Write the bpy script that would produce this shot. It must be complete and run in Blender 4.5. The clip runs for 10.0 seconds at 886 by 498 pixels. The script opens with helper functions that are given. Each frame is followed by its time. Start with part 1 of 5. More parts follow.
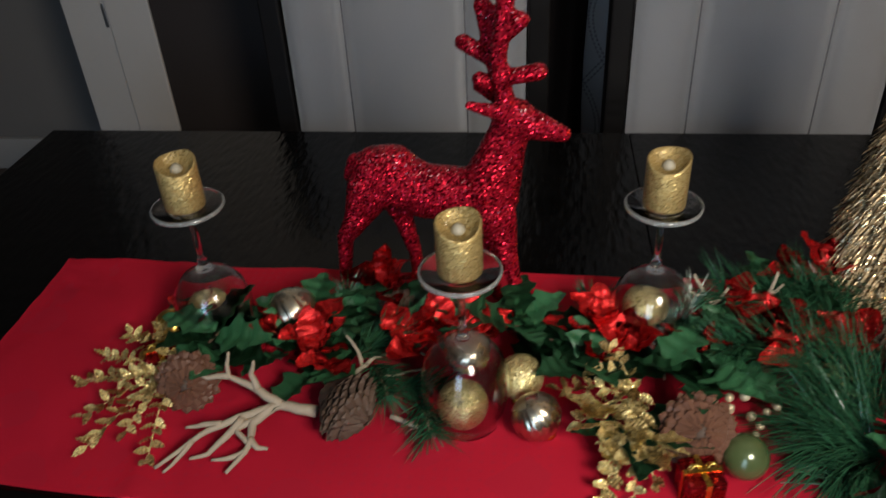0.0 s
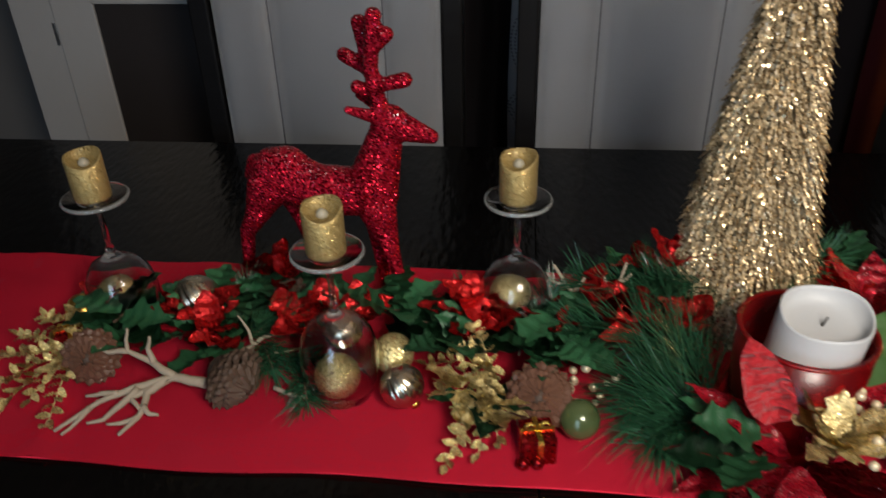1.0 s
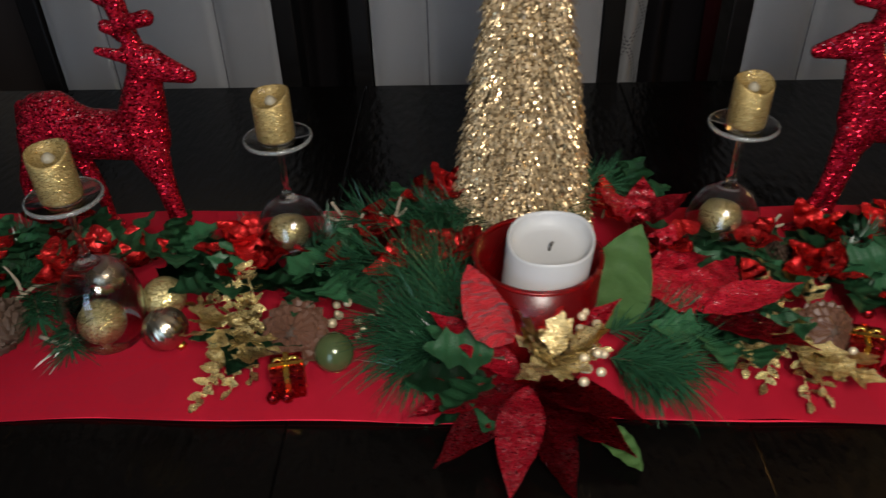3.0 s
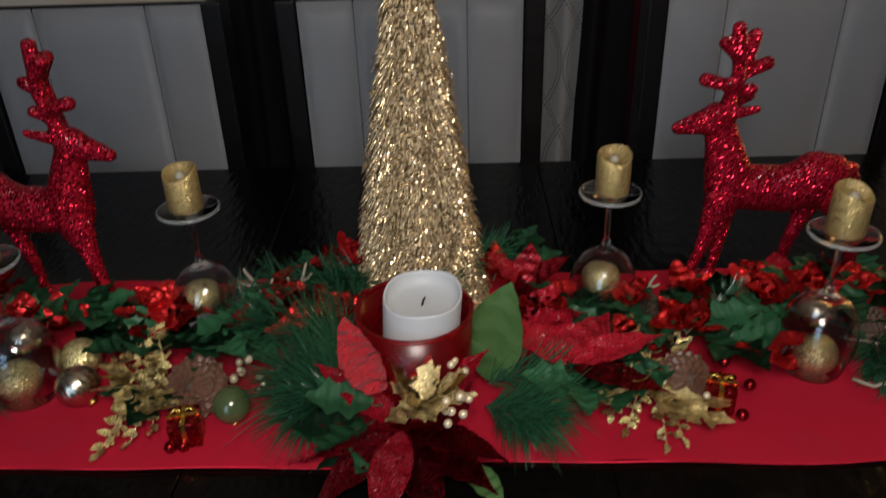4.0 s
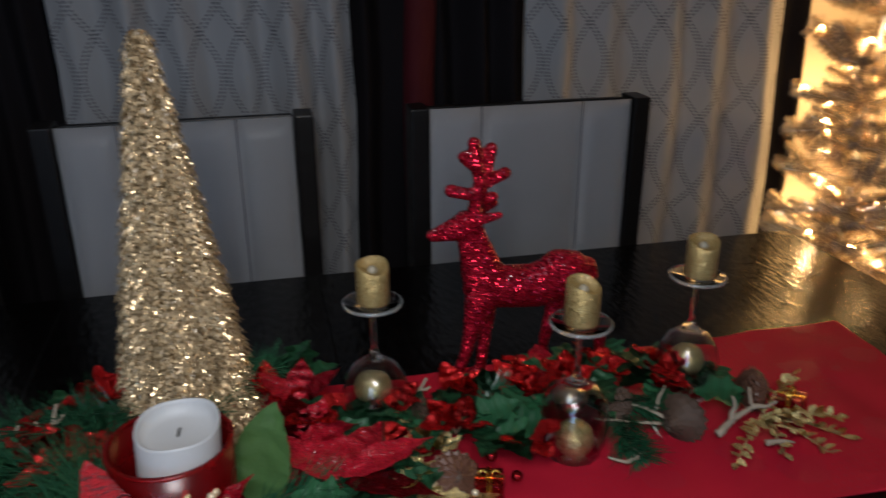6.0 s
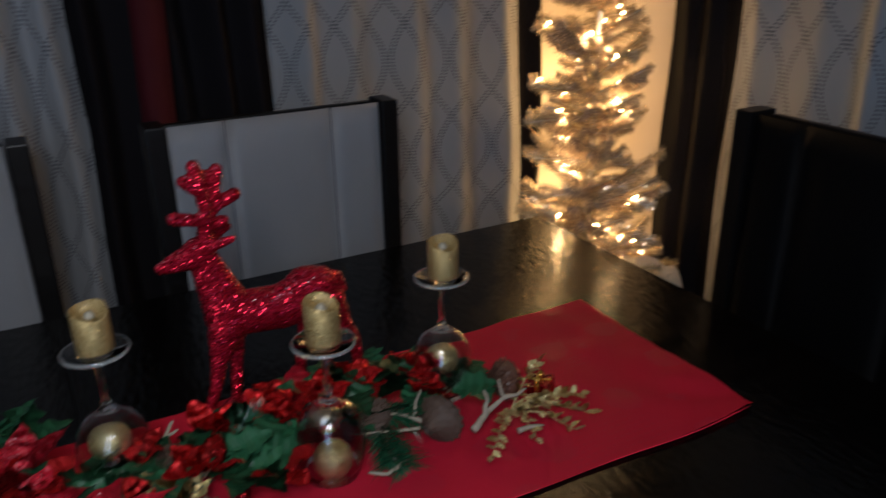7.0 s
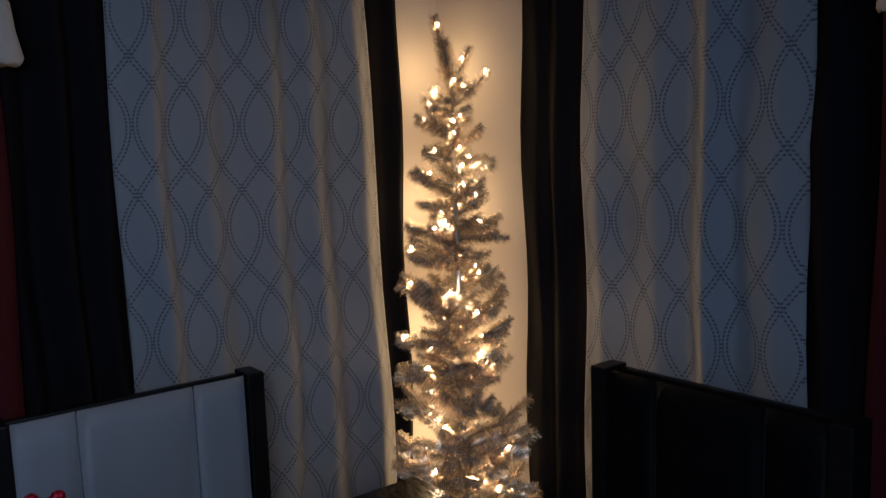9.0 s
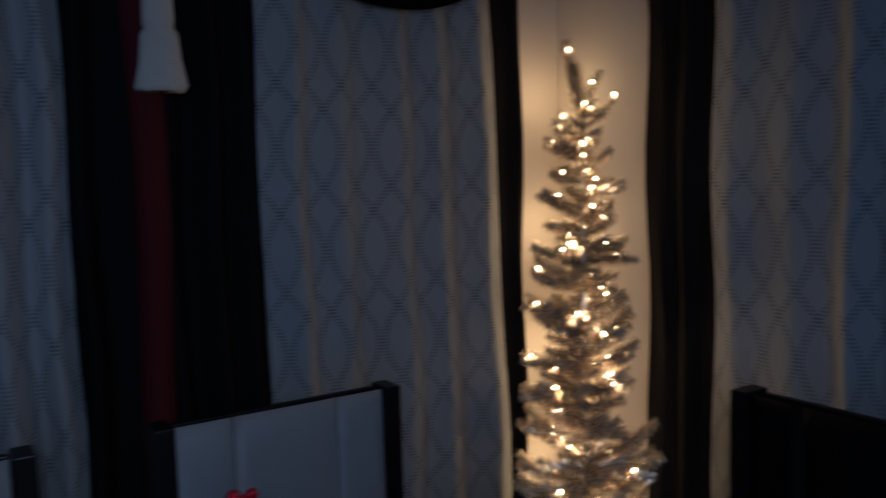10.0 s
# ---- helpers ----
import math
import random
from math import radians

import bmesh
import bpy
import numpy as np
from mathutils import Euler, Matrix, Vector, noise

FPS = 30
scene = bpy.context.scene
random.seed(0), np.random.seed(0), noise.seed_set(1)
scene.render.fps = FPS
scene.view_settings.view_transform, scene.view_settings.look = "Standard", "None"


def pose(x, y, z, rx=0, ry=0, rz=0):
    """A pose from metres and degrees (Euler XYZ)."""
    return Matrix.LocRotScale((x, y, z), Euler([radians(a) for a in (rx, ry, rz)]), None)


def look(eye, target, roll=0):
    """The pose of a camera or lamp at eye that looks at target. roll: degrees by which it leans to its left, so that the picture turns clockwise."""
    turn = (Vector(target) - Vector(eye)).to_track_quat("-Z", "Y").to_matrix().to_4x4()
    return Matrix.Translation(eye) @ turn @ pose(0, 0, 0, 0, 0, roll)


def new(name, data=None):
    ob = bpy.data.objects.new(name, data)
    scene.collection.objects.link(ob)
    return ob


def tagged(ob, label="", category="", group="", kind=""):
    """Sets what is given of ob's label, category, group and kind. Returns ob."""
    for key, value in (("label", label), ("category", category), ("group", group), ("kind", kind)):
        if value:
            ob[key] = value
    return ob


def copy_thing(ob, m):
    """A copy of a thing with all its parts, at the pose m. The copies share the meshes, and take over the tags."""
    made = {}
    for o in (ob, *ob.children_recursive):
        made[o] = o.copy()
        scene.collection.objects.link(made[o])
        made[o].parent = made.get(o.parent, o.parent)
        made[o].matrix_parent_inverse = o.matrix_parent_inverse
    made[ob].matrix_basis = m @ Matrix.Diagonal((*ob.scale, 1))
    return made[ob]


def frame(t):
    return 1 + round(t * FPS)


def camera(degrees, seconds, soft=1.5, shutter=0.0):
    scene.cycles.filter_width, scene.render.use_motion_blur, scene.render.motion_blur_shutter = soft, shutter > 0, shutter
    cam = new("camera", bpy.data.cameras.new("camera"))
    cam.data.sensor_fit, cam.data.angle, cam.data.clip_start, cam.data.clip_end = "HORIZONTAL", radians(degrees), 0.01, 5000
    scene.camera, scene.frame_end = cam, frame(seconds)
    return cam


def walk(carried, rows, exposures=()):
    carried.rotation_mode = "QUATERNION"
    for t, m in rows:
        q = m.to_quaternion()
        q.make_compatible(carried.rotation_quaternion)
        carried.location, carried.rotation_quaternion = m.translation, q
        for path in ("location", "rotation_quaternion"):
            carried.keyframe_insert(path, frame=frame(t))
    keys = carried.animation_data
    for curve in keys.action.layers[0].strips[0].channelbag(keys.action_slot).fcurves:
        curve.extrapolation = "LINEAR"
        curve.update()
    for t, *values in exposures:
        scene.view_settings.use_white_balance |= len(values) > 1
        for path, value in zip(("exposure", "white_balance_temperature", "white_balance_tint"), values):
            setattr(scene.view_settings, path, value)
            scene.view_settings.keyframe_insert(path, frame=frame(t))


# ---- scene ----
cam = camera(59.2, 10.0, 1.3, 0.5)
PATH = [
    (0, (-0.409, -0.655, 1.4), (-0.644, 0.982, 0.275), -3.3),
    (0.5, (-0.342, -0.69, 1.4), (-0.578, 1.004, 0.363), -3.0),
    (1, (-0.279, -0.753, 1.411), (-0.459, 0.932, 0.348), -1.6),
    (1.5, (-0.247, -0.771, 1.408), (-0.382, 0.886, 0.296), -2.5),
    (2, (-0.246, -0.733, 1.407), (-0.340, 0.885, 0.234), -2.8),
    (2.5, (-0.158, -0.728, 1.400), (-0.229, 0.867, 0.197), -2.0),
    (4, (0.077, -0.836, 1.416), (0.038, 0.898, 0.42), -1.9),
    (4.5, (0.105, -0.854, 1.434), (0.094, 0.971, 0.617), -2.1),
    (5, (0.116, -0.858, 1.442), (0.179, 1.018, 0.751), -2.0),
    (6.5, (0.191, -0.854, 1.422), (0.859, 0.861, 0.639), 0.3),
    (7, (0.244, -0.853, 1.438), (1.145, 0.764, 0.68), -0.6),
    (7.5, (0.269, -0.849, 1.477), (1.371, 0.69, 0.832), -1.2),
    (8, (0.281, -0.845, 1.507), (1.475, 0.68, 1.007), -1.5),
    (8.5, (0.281, -0.852, 1.52), (1.504, 0.691, 1.165), -1.7),
    (9, (0.273, -0.856, 1.549), (1.511, 0.698, 1.315), -1.9),
    (9.5, (0.239, -0.848, 1.545), (1.485, 0.708, 1.385), -1.8),
    (10, (0.145, -0.812, 1.553), (1.223, 0.863, 1.38), -1.6),
]
EXPOSURES = [(0.0, 0.3, 7300, 10), (1.5, -0.05, 7300, 10), (2.7, -0.15, 7200, 10), (4.0, -0.43, 6900, 10), (5.2, -0.58, 6500, 10), (6.4, -0.55, 6100, 10), (7.5, -0.82, 5600, 10), (8.5, -1.04, 5000, 10), (9.5, -1.55, 4700, 10), (10.0, -1.8, 4600, 10)]
walk(cam, [(t, look(eye, target, roll)) for t, eye, target, roll in PATH], EXPOSURES)

# ---- light ----
world = bpy.data.worlds.new("room_air")
scene.world = world
world.use_nodes = True
world.node_tree.nodes["Background"].inputs[0].default_value = (0.55, 0.65, 0.85, 1)
world.node_tree.nodes["Background"].inputs[1].default_value = 0.02


def lamp(name, kind, at, power, colour, target=None, size=0.1, size_y=None):
    data = bpy.data.lights.new(name, kind)
    data.energy, data.color = power, colour
    if kind == "AREA":
        data.shape, data.size, data.size_y = "RECTANGLE", size, size_y or size
    else:
        data.shadow_soft_size = size
    ob = new(name, data)
    ob.matrix_world = look(at, target) if target else pose(*at)
    return ob


# unseen area lamp added behind the camera for the frontal light
lamp("room_light", "AREA", (0.10, -1.0, 1.70), 18.5, (1.0, 0.97, 0.95), (0.0, 0.2, 0.8), 0.36)
# added bluish fill for chairs and curtains; no opening exists at this spot
lamp("doorway_light", "AREA", (-0.9, -2.65, 1.5), 22.0, (0.42, 0.66, 1.0), (1.5, 0.6, 1.3), 0.9, 1.6)

# ---- materials ----


def nodes_of(m):
    m.use_nodes = True
    return m.node_tree.nodes, m.node_tree.links, m.node_tree.nodes["Principled BSDF"]


def add_math(n, l, op, a, b=None, c=None):
    k = n.new("ShaderNodeMath")
    k.operation = op
    for i, v in enumerate((a, b, c)):
        if v is None:
            continue
        if isinstance(v, (int, float)):
            k.inputs[i].default_value = v
        else:
            l.new(v, k.inputs[i])
    return k.outputs[0]


def mat(name, colour, rough=0.6, metal=0.0, vary=0.15, scale=12.0, bump=0.15, bump_scale=120.0, stretch=(1, 1, 1),
        coat=0.0, alpha_trans=0.0, ior=1.45, piece=0.0, sheen=0.0, dist=0.002):
    """A surface with two scales of variation, grain relief and a little change from piece to piece."""
    m = bpy.data.materials.new(name)
    n, l, b = nodes_of(m)
    co = n.new("ShaderNodeTexCoord")
    mp = n.new("ShaderNodeMapping")
    mp.inputs["Scale"].default_value = stretch
    l.new(co.outputs["Object"], mp.inputs[0])
    big = n.new("ShaderNodeTexNoise")
    big.inputs["Scale"].default_value, big.inputs["Detail"].default_value = scale, 5
    l.new(mp.outputs[0], big.inputs["Vector"])
    fine = n.new("ShaderNodeTexNoise")
    fine.inputs["Scale"].default_value, fine.inputs["Detail"].default_value = bump_scale, 3
    l.new(mp.outputs[0], fine.inputs["Vector"])
    value = add_math(n, l, "MULTIPLY_ADD", big.outputs["Fac"], 2 * vary, 1 - vary)
    value = add_math(n, l, "MULTIPLY_ADD", fine.outputs["Fac"], vary, value)
    if piece:
        info = n.new("ShaderNodeObjectInfo")
        value = add_math(n, l, "ADD", value, add_math(n, l, "MULTIPLY_ADD", info.outputs["Random"], 2 * piece, -piece))
    hsv = n.new("ShaderNodeHueSaturation")
    hsv.inputs["Color"].default_value = (*colour, 1)
    l.new(value, hsv.inputs["Value"])
    l.new(hsv.outputs[0], b.inputs["Base Color"])
    l.new(add_math(n, l, "MULTIPLY_ADD", big.outputs["Fac"], 0.25, rough - 0.12), b.inputs["Roughness"])
    b.inputs["Metallic"].default_value = metal
    b.inputs["IOR"].default_value = ior
    b.inputs["Coat Weight"].default_value = coat
    b.inputs["Coat Roughness"].default_value = 0.12
    b.inputs["Sheen Weight"].default_value = sheen
    b.inputs["Transmission Weight"].default_value = alpha_trans
    if bump:
        bp = n.new("ShaderNodeBump")
        bp.inputs["Strength"].default_value, bp.inputs["Distance"].default_value = bump, dist
        l.new(fine.outputs["Fac"], bp.inputs["Height"])
        l.new(bp.outputs[0], b.inputs["Normal"])
    return m


def glitter(name, colour, flake=900.0, tilt=0.9, metal=0.85, rough=0.28, spread=0.35, under=0.5):
    """Flakes that each face their own way."""
    m = bpy.data.materials.new(name)
    n, l, b = nodes_of(m)
    co = n.new("ShaderNodeTexCoord")
    v = n.new("ShaderNodeTexVoronoi")
    v.inputs["Scale"].default_value = flake
    l.new(co.outputs["Object"], v.inputs["Vector"])
    sub = n.new("ShaderNodeVectorMath")
    sub.operation = "SUBTRACT"
    sub.inputs[1].default_value = (0.5, 0.5, 0.5)
    l.new(v.outputs["Color"], sub.inputs[0])
    sc = n.new("ShaderNodeVectorMath")
    sc.operation = "SCALE"
    sc.inputs["Scale"].default_value = tilt
    l.new(sub.outputs[0], sc.inputs[0])
    geo = n.new("ShaderNodeNewGeometry")
    add = n.new("ShaderNodeVectorMath")
    l.new(geo.outputs["Normal"], add.inputs[0])
    l.new(sc.outputs[0], add.inputs[1])
    nm = n.new("ShaderNodeVectorMath")
    nm.operation = "NORMALIZE"
    l.new(add.outputs[0], nm.inputs[0])
    l.new(nm.outputs[0], b.inputs["Normal"])
    sep = n.new("ShaderNodeSeparateColor")
    l.new(v.outputs["Color"], sep.inputs[0])
    hsv = n.new("ShaderNodeHueSaturation")
    hsv.inputs["Color"].default_value = (*colour, 1)
    l.new(add_math(n, l, "MULTIPLY_ADD", sep.outputs[1], 2 * spread, 1 - spread), hsv.inputs["Value"])
    l.new(hsv.outputs[0], b.inputs["Base Color"])
    l.new(add_math(n, l, "MULTIPLY_ADD", add_math(n, l, "POWER", sep.outputs[0], 1.6), 0.42, max(0.06, rough - 0.17)), b.inputs["Roughness"])
    l.new(add_math(n, l, "MULTIPLY", add_math(n, l, "GREATER_THAN", sep.outputs[2], under), metal), b.inputs["Metallic"])
    return m


def glass(name, colour, rough=0.02, ior=1.5):
    m = bpy.data.materials.new(name)
    n, l, b = nodes_of(m)
    b.inputs["Base Color"].default_value = (*colour, 1)
    b.inputs["Roughness"].default_value = rough
    b.inputs["IOR"].default_value = ior
    b.inputs["Transmission Weight"].default_value = 1.0
    return m


def glow(name, colour, power):
    m = bpy.data.materials.new(name)
    n, l, b = nodes_of(m)
    b.inputs["Base Color"].default_value = (*colour, 1)
    b.inputs["Emission Color"].default_value = (*colour, 1)
    b.inputs["Emission Strength"].default_value = power
    return m


def curtain_material():
    """Pale cloth with chains of dotted ovals printed on it."""
    m = mat("printed_curtain_cloth", (0.232, 0.238, 0.248), 0.85, 0, 0.06, 6, 0.25, 700, sheen=0.15, dist=0.0008)
    n, l, b = m.node_tree.nodes, m.node_tree.links, m.node_tree.nodes["Principled BSDF"]
    co = n.new("ShaderNodeTexCoord")
    sep = n.new("ShaderNodeSeparateXYZ")
    l.new(co.outputs["UV"], sep.inputs[0])
    u, v = sep.outputs[0], sep.outputs[1]
    period, wave, swing = 0.104, 0.55, 0.070
    turn = add_math(n, l, "MULTIPLY", v, 2 * math.pi / wave)
    cos = add_math(n, l, "COSINE", turn)
    slope = add_math(n, l, "MULTIPLY", add_math(n, l, "SINE", turn), swing * 2 * math.pi / wave)
    steep = add_math(n, l, "INVERSE_SQRT", add_math(n, l, "MULTIPLY_ADD", slope, slope, 1.0))
    marks = None
    for s in (1, -1):
        off = add_math(n, l, "ADD", add_math(n, l, "MULTIPLY_ADD", cos, s * swing, u), 0.25 * s * period)
        near = add_math(n, l, "ABSOLUTE", add_math(n, l, "SUBTRACT", add_math(n, l, "FRACT", add_math(n, l, "DIVIDE", off, period)), 0.5))
        d = add_math(n, l, "MULTIPLY", add_math(n, l, "MULTIPLY", near, period), steep)
        line = add_math(n, l, "LESS_THAN", add_math(n, l, "ABSOLUTE", add_math(n, l, "SUBTRACT", d, 0.0052)), 0.0023)
        marks = line if marks is None else add_math(n, l, "MAXIMUM", marks, line)
    dots = add_math(n, l, "LESS_THAN", add_math(n, l, "FRACT", add_math(n, l, "DIVIDE", v, 0.0092)), 0.58)
    mask = add_math(n, l, "MULTIPLY", marks, dots)
    mix = n.new("ShaderNodeMix")
    mix.data_type = "RGBA"
    l.new(mask, mix.inputs[0])
    l.new(b.inputs["Base Color"].links[0].from_socket, mix.inputs[6])
    mix.inputs[7].default_value = (0.085, 0.085, 0.098, 1)
    l.new(mix.outputs[2], b.inputs["Base Color"])
    return m


def damask_material():
    """Red satin with a woven leaf and dot figure that shows by its gloss."""
    m = mat("red_damask", (0.74, 0.021, 0.054), 0.55, 0, 0.10, 5, 0.25, 900, sheen=0.0, dist=0.0006, ior=1.22)
    n, l, b = m.node_tree.nodes, m.node_tree.links, m.node_tree.nodes["Principled BSDF"]
    co = n.new("ShaderNodeTexCoord")
    dots = n.new("ShaderNodeTexVoronoi")
    dots.inputs["Scale"].default_value, dots.inputs["Randomness"].default_value = 85, 0.0
    l.new(co.outputs["Object"], dots.inputs["Vector"])
    dot = add_math(n, l, "LESS_THAN", dots.outputs["Distance"], 0.24)
    leaf = n.new("ShaderNodeTexVoronoi")
    leaf.inputs["Scale"].default_value = 11
    l.new(co.outputs["Object"], leaf.inputs["Vector"])
    wob = n.new("ShaderNodeTexNoise")
    wob.inputs["Scale"].default_value = 26
    l.new(co.outputs["Object"], wob.inputs["Vector"])
    flower = add_math(n, l, "LESS_THAN", add_math(n, l, "MULTIPLY_ADD", wob.outputs["Fac"], 0.5, leaf.outputs["Distance"]), 0.58)
    region = n.new("ShaderNodeTexNoise")
    region.inputs["Scale"].default_value = 4
    l.new(co.outputs["Object"], region.inputs["Vector"])
    dot = add_math(n, l, "MULTIPLY", dot, add_math(n, l, "GREATER_THAN", region.outputs["Fac"], 0.5))
    figure = add_math(n, l, "MAXIMUM", flower, dot)
    l.new(add_math(n, l, "MULTIPLY_ADD", figure, -0.2, 0.62), b.inputs["Roughness"])
    mix = n.new("ShaderNodeMix")
    mix.data_type = "RGBA"
    l.new(add_math(n, l, "MULTIPLY", figure, 0.42), mix.inputs[0])
    l.new(b.inputs["Base Color"].links[0].from_socket, mix.inputs[6])
    mix.inputs[7].default_value = (0.68, 0.028, 0.062, 1)
    l.new(mix.outputs[2], b.inputs["Base Color"])
    return m


def table_material():
    """Almost black stained veneer with a rippled, crackled lacquer."""
    m = mat("black_veneer", (0.0016, 0.0013, 0.0012), 0.17, 0, 0.35, 6, 0.0, 60, stretch=(1, 6, 1), ior=1.31)
    n, l, b = m.node_tree.nodes, m.node_tree.links, m.node_tree.nodes["Principled BSDF"]
    co = n.new("ShaderNodeTexCoord")
    mp = n.new("ShaderNodeMapping")
    mp.inputs["Scale"].default_value = (95, 36, 40)
    l.new(co.outputs["Object"], mp.inputs[0])
    wob = n.new("ShaderNodeTexNoise")
    wob.inputs["Scale"].default_value, wob.inputs["Detail"].default_value = 1.1, 4
    l.new(mp.outputs[0], wob.inputs["Vector"])
    v = n.new("ShaderNodeTexVoronoi")
    v.feature = "SMOOTH_F1"
    v.inputs["Scale"].default_value = 1.0
    l.new(mp.outputs[0], v.inputs["Vector"])
    h = add_math(n, l, "MULTIPLY_ADD", wob.outputs["Fac"], 1.4, v.outputs["Distance"])
    bp = n.new("ShaderNodeBump")
    bp.inputs["Strength"].default_value, bp.inputs["Distance"].default_value = 0.30, 0.0024
    l.new(h, bp.inputs["Height"])
    l.new(bp.outputs[0], b.inputs["Normal"])
    return m


def tinsel_material():
    """Thin foil needles, each with its own brightness and polish."""
    m = bpy.data.materials.new("silver_tinsel")
    n, l, b = nodes_of(m)
    geo = n.new("ShaderNodeNewGeometry")
    r = geo.outputs["Random Per Island"]
    hsv = n.new("ShaderNodeHueSaturation")
    # silver foil tinted gold: the bulbs' warm light is put into its colour
    hsv.inputs["Color"].default_value = (0.88, 0.74, 0.54, 1)
    l.new(add_math(n, l, "MULTIPLY_ADD", r, 0.70, 0.45), hsv.inputs["Value"])
    l.new(hsv.outputs[0], b.inputs["Base Color"])
    l.new(add_math(n, l, "MULTIPLY_ADD", add_math(n, l, "FRACT", add_math(n, l, "MULTIPLY", r, 37.0)), 0.22, 0.08), b.inputs["Roughness"])
    b.inputs["Metallic"].default_value = 0.65
    return m


M_TABLE = table_material()
M_BLACKWOOD = mat("black_wood", (0.004, 0.0035, 0.0035), 0.42, 0, 0.3, 8, 0.1, 90, stretch=(1, 1, 6), ior=1.3)
M_LEATHER = mat("pale_grey_leather", (0.40, 0.41, 0.43), 0.5, 0, 0.05, 9, 0.3, 420, dist=0.0008)
M_BLACKLEATHER = mat("black_leather", (0.004, 0.004, 0.0045), 0.6, 0, 0.2, 9, 0.3, 420, ior=1.25, dist=0.0008)
# the shadow line along the leather seams, put into a dark colour
M_SEAM = mat("dark_seam", (0.10, 0.10, 0.11), 0.8, 0, 0.1, 20, 0.1)
M_CURTAIN = curtain_material()
M_DRAPE = mat("black_drape_cloth", (0.008, 0.007, 0.008), 0.8, 0, 0.25, 6, 0.25, 600, ior=1.12, dist=0.0008)
M_SASH = mat("dark_red_cloth", (0.085, 0.006, 0.012), 0.8, 0, 0.15, 10, 0.3, 500, dist=0.001)
M_TASSEL = mat("cream_plush", (0.40, 0.38, 0.34), 0.95, 0, 0.12, 40, 0.8, 420, sheen=0.4)
M_WALL = mat("beige_wall_paint", (0.51, 0.45, 0.385), 0.75, 0, 0.04, 2.5, 0.18, 180)
M_LOWWALL = mat("dark_brown_wall_paint", (0.018, 0.013, 0.012), 0.65, 0, 0.12, 3, 0.15, 180)
M_TRIM = mat("white_trim_paint", (0.40, 0.385, 0.37), 0.45, 0, 0.04, 5, 0.06, 90)
M_GREYWALL = mat("grey_wall_paint", (0.18, 0.170, 0.162), 0.8, 0, 0.05, 2.5, 0.15, 180)
M_CEIL = mat("ceiling_paint", (0.6, 0.58, 0.55), 0.85, 0, 0.03, 3, 0.3, 160)
M_FLOOR = mat("dark_floor_boards", (0.06, 0.04, 0.028), 0.4, 0, 0.3, 5, 0.1, 80, stretch=(1, 8, 1))
M_DAMASK = damask_material()
M_GLASS = glass("clear_glass", (0.96, 0.95, 0.95))
# partly diffuse pale glass: the foot edge's highlight put into its colour
M_RIMGLINT = mat("polished_glass_rim", (0.80, 0.83, 0.82), 0.16, 0, 0.1, 30, 0.1, 300, alpha_trans=0.84)
M_REDGLASS = mat("red_glass", (0.44, 0.006, 0.010), 0.27, 0, 0.15, 14, 0.04, 200, alpha_trans=0.86, ior=1.4)
M_GOLDCANDLE = glitter("gold_candle_glitter", (0.44, 0.32, 0.13), 1300, 0.8, 0.85, 0.38, 0.25, 0.35)
M_WAX = mat("white_wax", (0.43, 0.44, 0.45), 0.5, 0, 0.03, 20, 0.1, 200)
M_TIP = mat("dull_plastic_flame", (0.30, 0.27, 0.20), 0.5, 0, 0.05, 40, 0.05)
M_WICK = mat("burnt_wick", (0.02, 0.018, 0.016), 0.9)
M_REDGLITTER = glitter("red_glitter", (0.36, 0.007, 0.022), 520, 1.3, 0.92, 0.24, 0.5, 0.45)
M_GOLDTINSEL = glitter("gold_tinsel", (0.45, 0.34, 0.20), 330, 0.6, 0.85, 0.30, 0.3, 0.4)
M_GOLDGLITTER = glitter("gold_leaf_glitter", (0.84, 0.68, 0.32), 1300, 1.2, 0.85, 0.25, 0.4, 0.5)
M_PALEGOLD = glitter("pale_gold_glitter", (0.86, 0.70, 0.36), 1300, 1.2, 0.8, 0.28, 0.45, 0.45)
M_BALLGLITTER = glitter("gold_bauble_glitter", (0.62, 0.52, 0.24), 1300, 0.75, 0.9, 0.28, 0.3, 0.3)
M_BALLSHINE = mat("polished_gold_bauble", (0.62, 0.55, 0.42), 0.25, 1.0, 0.1, 10, 0.02, 200)
M_HOLLY = mat("green_holly_fabric", (0.018, 0.080, 0.034), 0.40, 0, 0.35, 30, 0.45, 380, piece=0.5, dist=0.0015)
M_LEAFLIGHT = mat("light_green_fabric_leaf", (0.085, 0.185, 0.055), 0.6, 0, 0.3, 40, 0.3, 380, dist=0.0015)
M_PINE = mat("green_pine_needles", (0.015, 0.062, 0.030), 0.24, 0, 0.35, 60, 0.0, 300, piece=0.2)
M_STEM = mat("brown_stem", (0.06, 0.035, 0.02), 0.8, 0, 0.3, 60, 0.3, 300)
M_FOIL = mat("red_foil", (0.66, 0.026, 0.028), 0.24, 0.7, 0.2, 40, 0.7, 190, piece=0.2, dist=0.004)
M_PETAL = glitter("red_petal_glitter", (0.46, 0.009, 0.026), 800, 1.0, 0.8, 0.32, 0.45, 0.74)
M_VELVET = mat("red_velvet_leaf", (0.60, 0.016, 0.028), 0.5, 0, 0.3, 60, 1.0, 75, stretch=(2.2, 0.7, 1), sheen=0.3, dist=0.016)
M_TWIG = mat("bleached_twig", (0.28, 0.23, 0.17), 0.7, 0, 0.2, 50, 0.3, 400)
M_CONE = mat("brown_pine_cone", (0.060, 0.036, 0.024), 0.7, 0, 0.35, 60, 0.3, 300, piece=0.2)
